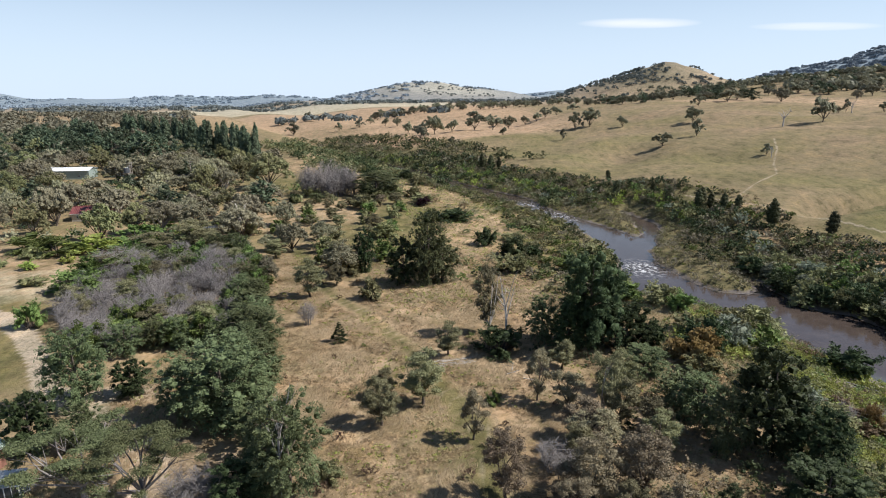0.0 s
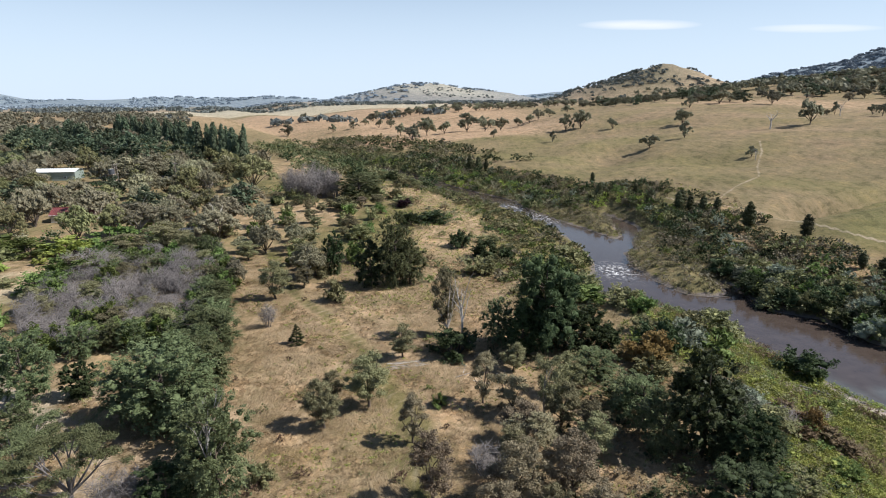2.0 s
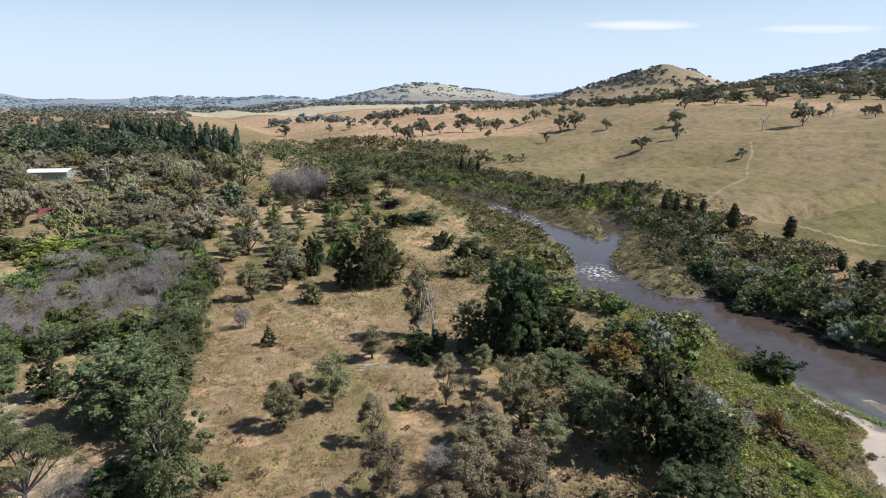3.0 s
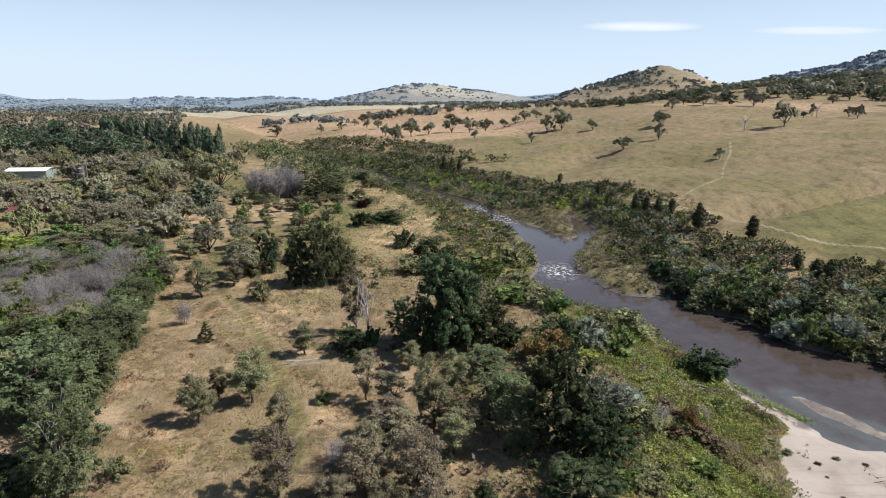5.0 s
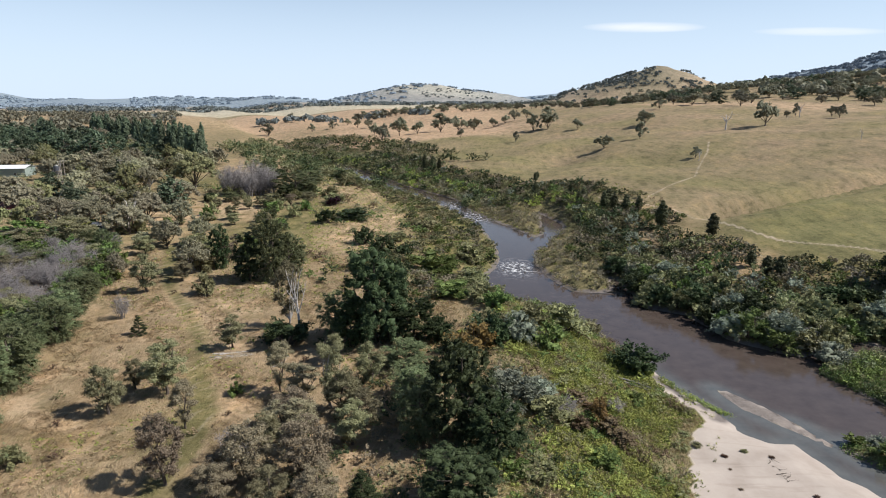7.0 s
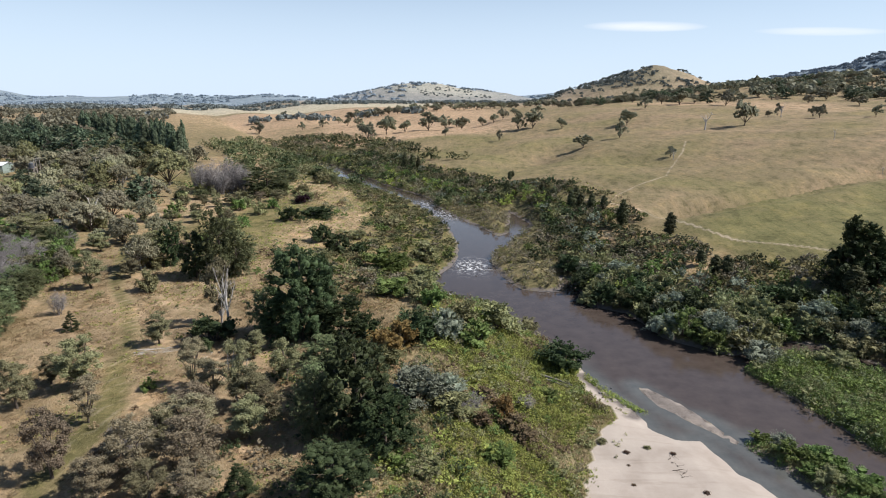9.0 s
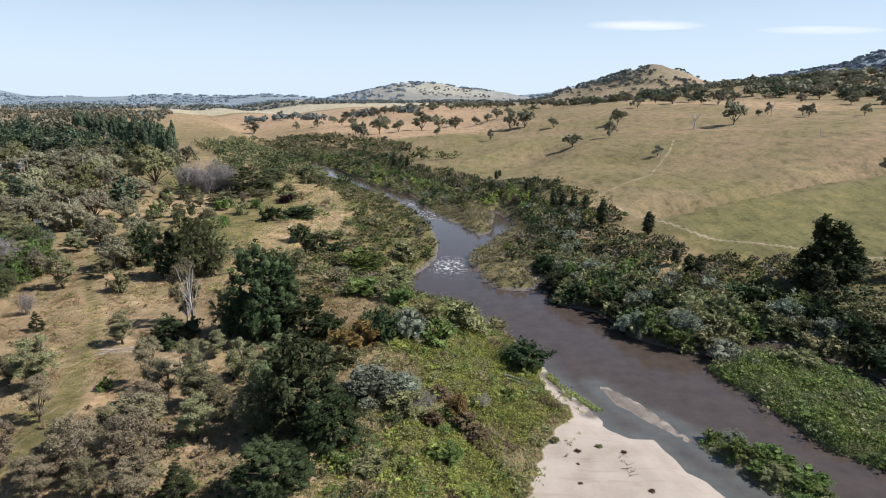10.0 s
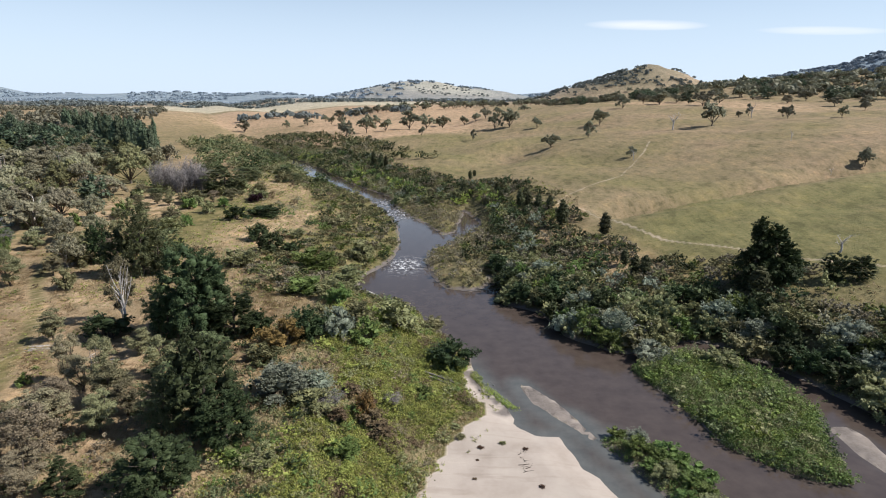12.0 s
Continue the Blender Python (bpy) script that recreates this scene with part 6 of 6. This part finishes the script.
RED_ROOF = plain_material("red_roof", (0.130, 0.036, 0.036), (0.210, 0.062, 0.058), 0.7, 0.5)
WHITE_ROOF = plain_material("white_roof", (0.620, 0.640, 0.640), (0.760, 0.770, 0.770), 0.5, 0.45)
GREEN_ROOF = plain_material("pale_green_roof", (0.420, 0.520, 0.460), (0.540, 0.640, 0.570), 0.8, 0.45)
CREAM = plain_material("cream_wall", (0.420, 0.370, 0.290), (0.540, 0.480, 0.390), 1.5, 0.85)
GREYGREEN = plain_material("grey_green_wall", (0.200, 0.250, 0.220), (0.270, 0.310, 0.280), 1.2, 0.7)
BRICK = plain_material("brick_wall", (0.190, 0.085, 0.060), (0.300, 0.150, 0.105), 6.0, 0.9)
DARK_SHEET = plain_material("dark_sheet", (0.050, 0.055, 0.065), (0.090, 0.095, 0.105), 1.0, 0.5)
GREY_SHEET = plain_material("grey_sheet", (0.300, 0.320, 0.330), (0.420, 0.440, 0.450), 1.0, 0.5)
WHITE_PAINT = plain_material("white_paint", (0.640, 0.640, 0.620), (0.760, 0.760, 0.740), 3.0, 0.5)
POLE_WOOD = plain_material("pole_wood", (0.230, 0.190, 0.160), (0.380, 0.330, 0.290), 4.0, 0.9)
STONE = plain_material("river_stone", (0.180, 0.160, 0.140), (0.380, 0.350, 0.310), 3.0, 0.8)
DARK_STONE = plain_material("wet_stone", (0.040, 0.038, 0.036), (0.090, 0.085, 0.080), 3.0, 0.4)


def glass_material():
    m, n, l, bs, out = nodes_of("window_glass")
    bs.inputs["Base Color"].default_value = (0.05, 0.06, 0.07, 1)
    bs.inputs["Roughness"].default_value = 0.08
    return m


GLASS = glass_material()


def gable_house(name, label, x, y, w, d, wall, pitch, turn, wall_mat, roof_mat, openings=3):
    """A single-storey house: walls, two corrugated roof slopes, gables, windows with frames, a door."""
    root = tagged(new(name), label, "house" if "house" in name else "shed")
    root.matrix_basis = Matrix.Translation((x, y, ground_z(x, y) - 0.25)) @ Euler((0, 0, radians(turn))).to_matrix().to_4x4()
    hw, hd, top, o = w / 2, d / 2, wall + 0.25, 0.45
    for nm, b in (("front_wall", (-hw, -hd, 0, hw, -hd + 0.2, top)), ("back_wall", (-hw, hd - 0.2, 0, hw, hd, top)),
                  ("side_wall", (-hw, -hd + 0.2, 0, -hw + 0.2, hd - 0.2, top)), ("side_wall", (hw - 0.2, -hd + 0.2, 0, hw, hd - 0.2, top))):
        part(nm, box_bm(*b), wall_mat, root)
    rise = hd * pitch
    for s in (-1, 1):
        bm = bmesh.new()
        f = bm.faces.new([bm.verts.new(v) for v in ((s * hw, -hd, top), (s * hw, hd, top), (s * hw, 0, top + rise))])
        bmesh.ops.solidify(bm, geom=[f], thickness=0.15)
        part("gable", bm, wall_mat, root)
    over = top - o * pitch
    ribs = max(6, int(w / 0.5))
    part("roof_slope", ridged_slope((-hw - o, -hd - o, over + 0.05), (hw + o, -hd - o, over + 0.05), (hw + o, 0, top + rise + 0.05), (-hw - o, 0, top + rise + 0.05), ribs), roof_mat, root)
    part("roof_slope", ridged_slope((hw + o, hd + o, over + 0.05), (-hw - o, hd + o, over + 0.05), (-hw - o, 0, top + rise + 0.05), (hw + o, 0, top + rise + 0.05), ribs), roof_mat, root)
    part("ridge_cap", box_bm(-hw - o, -0.15, top + rise + 0.04, hw + o, 0.15, top + rise + 0.14, 0.03), roof_mat, root)
    for i in range(openings):
        cx = -hw + w * (i + 0.5) / openings
        fr = part("window", box_bm(cx - 0.7, -hd - 0.04, 1.1, cx + 0.7, -hd - 0.003, 2.2), WHITE_PAINT, root, "white-framed window")
        part("pane", box_bm(cx - 0.62, -hd - 0.06, 1.18, cx - 0.04, -hd - 0.042, 2.12), GLASS, fr)
        part("pane", box_bm(cx + 0.04, -hd - 0.06, 1.18, cx + 0.62, -hd - 0.042, 2.12), GLASS, fr)
    part("gutter", box_bm(-hw - o, -hd - o - 0.12, over - 0.06, hw + o, -hd - o - 0.01, over + 0.04, 0.02), WHITE_PAINT, root)
    return root


gable_house("farm_house", "low house with weathered red iron roof among eucalypts", -119.5, 199.5, 13, 8, 2.7, 0.42, 14, CREAM, RED_ROOF)
gable_house("machinery_shed", "long shed with white roof and grey-green walls", -187, 297, 19, 10, 4.2, 0.22, 8, GREYGREEN, WHITE_ROOF, 2)
gable_house("hay_shed", "small dark-roofed shed near the power poles", -166, 303, 9, 6, 3.2, 0.3, 5, GREYGREEN, DARK_SHEET, 1)
gable_house("garden_shed", "small grey shed at the edge of the thicket", -71, 174.5, 3.4, 3, 2.1, 0.3, 20, GREYGREEN, DARK_SHEET, 1)
gable_house("cottage", "cream cottage half hidden by eucalypts", -122, 278, 9, 7, 2.7, 0.4, -12, CREAM, DARK_SHEET, 2)
gable_house("river_house", "brick house with pale green corrugated iron roof", -54.2, 53.6, 11, 9, 2.8, 0.38, 78, BRICK, GREEN_ROOF)
gable_house("far_barn", "white farm building on the distant plain", -400, 2010, 38, 16, 4.5, 0.25, 4, GREYGREEN, WHITE_ROOF, 3)
gable_house("far_barn", "white farm building on the distant plain", -345, 2030, 24, 14, 4.5, 0.25, -6, GREYGREEN, WHITE_ROOF, 3)
gable_house("village_house", "pale house far off among valley trees", -520, 610, 14, 9, 3, 0.4, 10, CREAM, WHITE_ROOF, 2)
gable_house("village_house", "pale house far off among valley trees", -300, 430, 12, 8, 3, 0.4, -20, CREAM, WHITE_ROOF, 2)


def conservatory(x, y, turn):
    root = tagged(new("conservatory"), "white-framed glass conservatory beside the brick house", "conservatory")
    root.matrix_basis = Matrix.Translation((x, y, ground_z(x, y) - 0.1)) @ Euler((0, 0, radians(turn))).to_matrix().to_4x4() @ Matrix.Diagonal((0.75, 0.75, 0.9, 1))
    for ix in range(5):
        for iy in (0, 1):
            part("post", box_bm(ix * 0.9 - 0.05, iy * 2.6 - 0.05, 0, ix * 0.9 + 0.05, iy * 2.6 + 0.05, 2.2), WHITE_PAINT, root)
    for ix in range(4):
        part("pane", box_bm(ix * 0.9 + 0.06, -0.012, 0.5, ix * 0.9 + 0.84, 0.012, 2.15), GLASS, root)
        part("base_panel", box_bm(ix * 0.9 + 0.06, -0.03, 0, ix * 0.9 + 0.84, 0.03, 0.48), WHITE_PAINT, root)
    part("side_pane", box_bm(3.588, 0.06, 0.5, 3.612, 2.54, 2.15), GLASS, root)
    part("rail", box_bm(-0.1, -0.08, 2.2, 3.7, 0.08, 2.3), WHITE_PAINT, root)
    part("roof_slope", ridged_slope((-0.2, -0.2, 2.3), (3.8, -0.2, 2.3), (3.8, 2.8, 3.0), (-0.2, 2.8, 3.0), 8, 0.02), GREY_SHEET, root)
    return root


conservatory(-45.4, 51.3, 12)


def power_pole(x, y, h, arms=1, turn=0.0):
    root = tagged(new("power_pole"), "weathered timber power pole with crossarm", "pole", "power poles")
    root.matrix_basis = Matrix.Translation((x, y, ground_z(x, y) - 0.3)) @ Euler((0, 0, radians(turn))).to_matrix().to_4x4()
    bm = bmesh.new()
    bmesh.ops.create_cone(bm, cap_ends=True, segments=10, radius1=0.19, radius2=0.13, depth=h, matrix=Matrix.Translation((0, 0, h / 2)))
    part("pole_shaft", bm, POLE_WOOD, root)
    for i in range(arms):
        arm = part("crossarm", box_bm(-1.1, -0.2, h - 0.6 - 0.9 * i, 1.1, -0.08, h - 0.45 - 0.9 * i, 0.01), POLE_WOOD, root)
        for dx in (-0.9, 0.0, 0.9):
            bm = bmesh.new()
            bmesh.ops.create_cone(bm, cap_ends=True, segments=8, radius1=0.06, radius2=0.04, depth=0.2, matrix=Matrix.Translation((dx, -0.14, h - 0.35 - 0.9 * i)))
            part("insulator", bm, WHITE_PAINT, arm)
    return root


for px_, py_, ph_, pa_ in ((-146.6, 275, 10.5, 2), (-147.4, 278.5, 10.5, 1), (-141.5, 266, 10.0, 1), (-118, 274, 11.0, 1), (-149, 335, 9.0, 1)):
    power_pole(px_, py_, ph_, pa_, 15)


def platform(x, y):
    root = tagged(new("tank_stand"), "dark tank on a timber stand beside the poles", "tank")
    root.matrix_basis = Matrix.Translation((x, y, ground_z(x, y) - 0.2))
    for dx in (-1.1, 1.1):
        for dy in (-1.1, 1.1):
            part("leg", box_bm(dx - 0.1, dy - 0.1, 0, dx + 0.1, dy + 0.1, 6.2), POLE_WOOD, root)
    part("deck", box_bm(-1.4, -1.4, 6.2, 1.4, 1.4, 6.35), POLE_WOOD, root)
    bm = bmesh.new()
    bmesh.ops.create_cone(bm, cap_ends=True, segments=20, radius1=1.25, radius2=1.25, depth=2.2, matrix=Matrix.Translation((0, 0, 7.45)))
    bmesh.ops.bevel(bm, geom=[e for e in bm.edges if e.calc_face_angle(0) > 1.2], offset=0.12, segments=2, affect="EDGES")
    part("tank", bm, DARK_SHEET, root)
    part("cap", box_bm(-0.5, -0.5, 8.5, 0.5, 0.5, 8.65, 0.05), WHITE_PAINT, root)
    return root


platform(-145.6, 270.5)


def log(name, label, x0, y0, x1, y1, r, seed, branches=3, lift=0.05, mat="bleached"):
    """A fallen trunk lying on the ground or in the water, with broken branch stubs."""
    rng = np.random.default_rng(seed)
    z0, z1 = max(ground_z(x0, y0), 0) + r * 0.6 + lift, max(ground_z(x1, y1), 0) + r * 0.6 + lift
    a, b = np.array([0, 0, 0.0]), np.array([x1 - x0, y1 - y0, z1 - z0])
    pieces = [limb(rng, a, b, r, r * 0.5, 0.05, 7, 8)]
    for i in range(branches):
        p = a + (b - a) * rng.uniform(0.4, 1.0)
        pieces.append(limb(rng, p, p + rng.normal(0, 0.5, 3) * [1.6, 1.6, 0.5] + [0, 0, 0.25], r * 0.4, r * 0.1, 0.2, 5, 6))
    o = new(name, mesh_part(pieces, name, BARK[mat]))
    o.location = (x0, y0, z0)
    return tagged(o, label, "log", name.replace("_", " ") + "s")


for i in range(7):
    log("fallen_branch", "pale dry branch lying in the straw grass", -1.6 + 0.5 * math.sin(i * 2.1), 83.0 + 0.38 * i, 3.6 + 0.9 * math.sin(i * 1.3), 84.6 + 0.36 * i, 0.04 + 0.015 * (i % 3), 500 + i, 2)
for i, (x, y, a) in enumerate(((8.5, 80.5, 35), (11.0, 79.5, -20), (9.6, 82.0, 80), (13.5, 80.6, 10))):
    log("fallen_branch", "pale dry branch lying in the straw grass", x, y, x + 2.6 * math.cos(radians(a)), y + 2.6 * math.sin(radians(a)), 0.06, 520 + i, 3)
log("driftwood_log", "bleached log stranded in the river shallows", 45.4, 132.6, 48.6, 129.6, 0.28, 530, 4)
log("driftwood_log", "bleached log stranded in the river shallows", 47.6, 129.2, 50.6, 127.4, 0.2, 531, 3)
log("driftwood_log", "grey driftwood slab beside the weedy bank", 61.6, 86.6, 66.4, 84.6, 0.22, 532, 3, 0.1, "grey")
log("driftwood_log", "grey driftwood slab beside the weedy bank", 62.4, 85.4, 65.6, 83.8, 0.18, 533, 2, 0.1, "grey")
log("driftwood_log", "pale log at the point of the vegetated spit", 68.2, 134.6, 73.2, 134.4, 0.11, 534, 2, 0.0, "grey")


def snag(x, y, w, h, seed, label):
    """A heap of bleached dead limbs."""
    rng = np.random.default_rng(seed)
    pieces = []
    for i in range(26):
        a = rng.uniform(0, 2 * math.pi)
        s = np.array([rng.normal(0, w * 0.12), rng.normal(0, w * 0.12), 0.2])
        e = np.array([math.cos(a) * w * rng.uniform(0.3, 0.6), math.sin(a) * w * rng.uniform(0.3, 0.6), h * rng.uniform(0.5, 1.0)])
        pieces.append(limb(rng, s, e, 0.09, 0.02, 0.2, 6, 5))
        for _ in range(4):
            p = s + (e - s) * rng.uniform(0.5, 1.0)
            pieces.append(limb(rng, p, p + rng.normal(0, 0.7, 3), 0.035, 0.01, 0.2, 4, 4))
    o = new("dead_snag", mesh_part(pieces, "dead_snag", BARK["bleached"]))
    o.location = (x, y, max(ground_z(x, y), 0.0) - 0.1)
    return tagged(o, label, "dead tree")


snag(101.5, 105.5, 6.5, 4.2, 540, "tangle of bleached dead limbs on the far bank")


def stone_mesh(seed, mat):
    rng = np.random.default_rng(seed)
    bm = bmesh.new()
    bmesh.ops.create_icosphere(bm, subdivisions=2, radius=0.5)
    for v in bm.verts:
        k = 1 + 0.22 * noise.noise(v.co * 2.3 + Vector((seed, 0, 0)))
        v.co = Vector((v.co.x * k * 1.2, v.co.y * k, v.co.z * k * 0.6))
    me = bpy.data.meshes.new("stone")
    bm.to_mesh(me)
    bm.free()
    me.materials.append(mat)
    return me


STONES = [stone_mesh(s, STONE) for s in (1, 2, 3)] + [stone_mesh(s, DARK_STONE) for s in (4, 5)]
stone_rng = random.Random(17)


def stone(x, y, size, form):
    o = new("stone", STONES[form])
    o.matrix_basis = Matrix.Translation((x, y, max(ground_z(x, y), -0.05) + size * 0.12)) @ Euler((0, 0, stone_rng.uniform(0, 6.28))).to_matrix().to_4x4() @ Matrix.Diagonal((size, size, size, 1))
    return tagged(o, "dark wet stone in the river shallows" if form > 2 else "grey-brown stone at the water's edge", "stone", "river stones")


for i in range(18):
    stone(53 + stone_rng.gauss(0, 4.5), 154.5 + stone_rng.gauss(0, 4.5), stone_rng.uniform(0.25, 0.7), 3 + i % 2)
for i in range(12):
    stone(43 + stone_rng.gauss(0, 3.0), 230 + stone_rng.gauss(0, 6.0), stone_rng.uniform(0.4, 1.0), 3 + i % 2)
for i in range(16):
    stone(103.5 + stone_rng.gauss(0, 2.4), 100.6 + stone_rng.gauss(0, 0.5), stone_rng.uniform(0.25, 0.6), i % 3)
for i in range(8):
    stone(72 + stone_rng.gauss(0, 1.6), 84 + stone_rng.gauss(0, 3.0), stone_rng.uniform(0.2, 0.5), 3 + i % 2)
for i in range(8):
    stone(64 + stone_rng.gauss(0, 1.4), 90 + stone_rng.gauss(0, 3.0), stone_rng.uniform(0.3, 0.7), i % 3)

# tufts on the sand bank
for x, y, w in ((75.8, 66.5, 0.8), (69.9, 66.6, 0.9), (69.4, 63.8, 0.5), (68.9, 59.9, 0.6), (72.9, 67.7, 1.0), (76.9, 58.6, 0.8), (67.3, 68.9, 1.5), (66.6, 71.5, 1.6)):
    put("brown" if w < 1 else "olive", x, y, w, w * 0.4, group="sand tufts")
for i in range(7):
    log("driftwood_stick", "small dark stick lying on the pale sand", 75.0 + 0.5 * math.sin(i * 2.4), 61.4 + 0.75 * i, 75.5 + 0.5 * math.sin(i * 1.1), 61.7 + 0.75 * i, 0.05, 560 + i, 2, 0.0, "brown")
put("lime", 67.3, 90.6, 3.2, 2.0, label="bright yellow-green bush at the head of the sand", group="bank bushes")
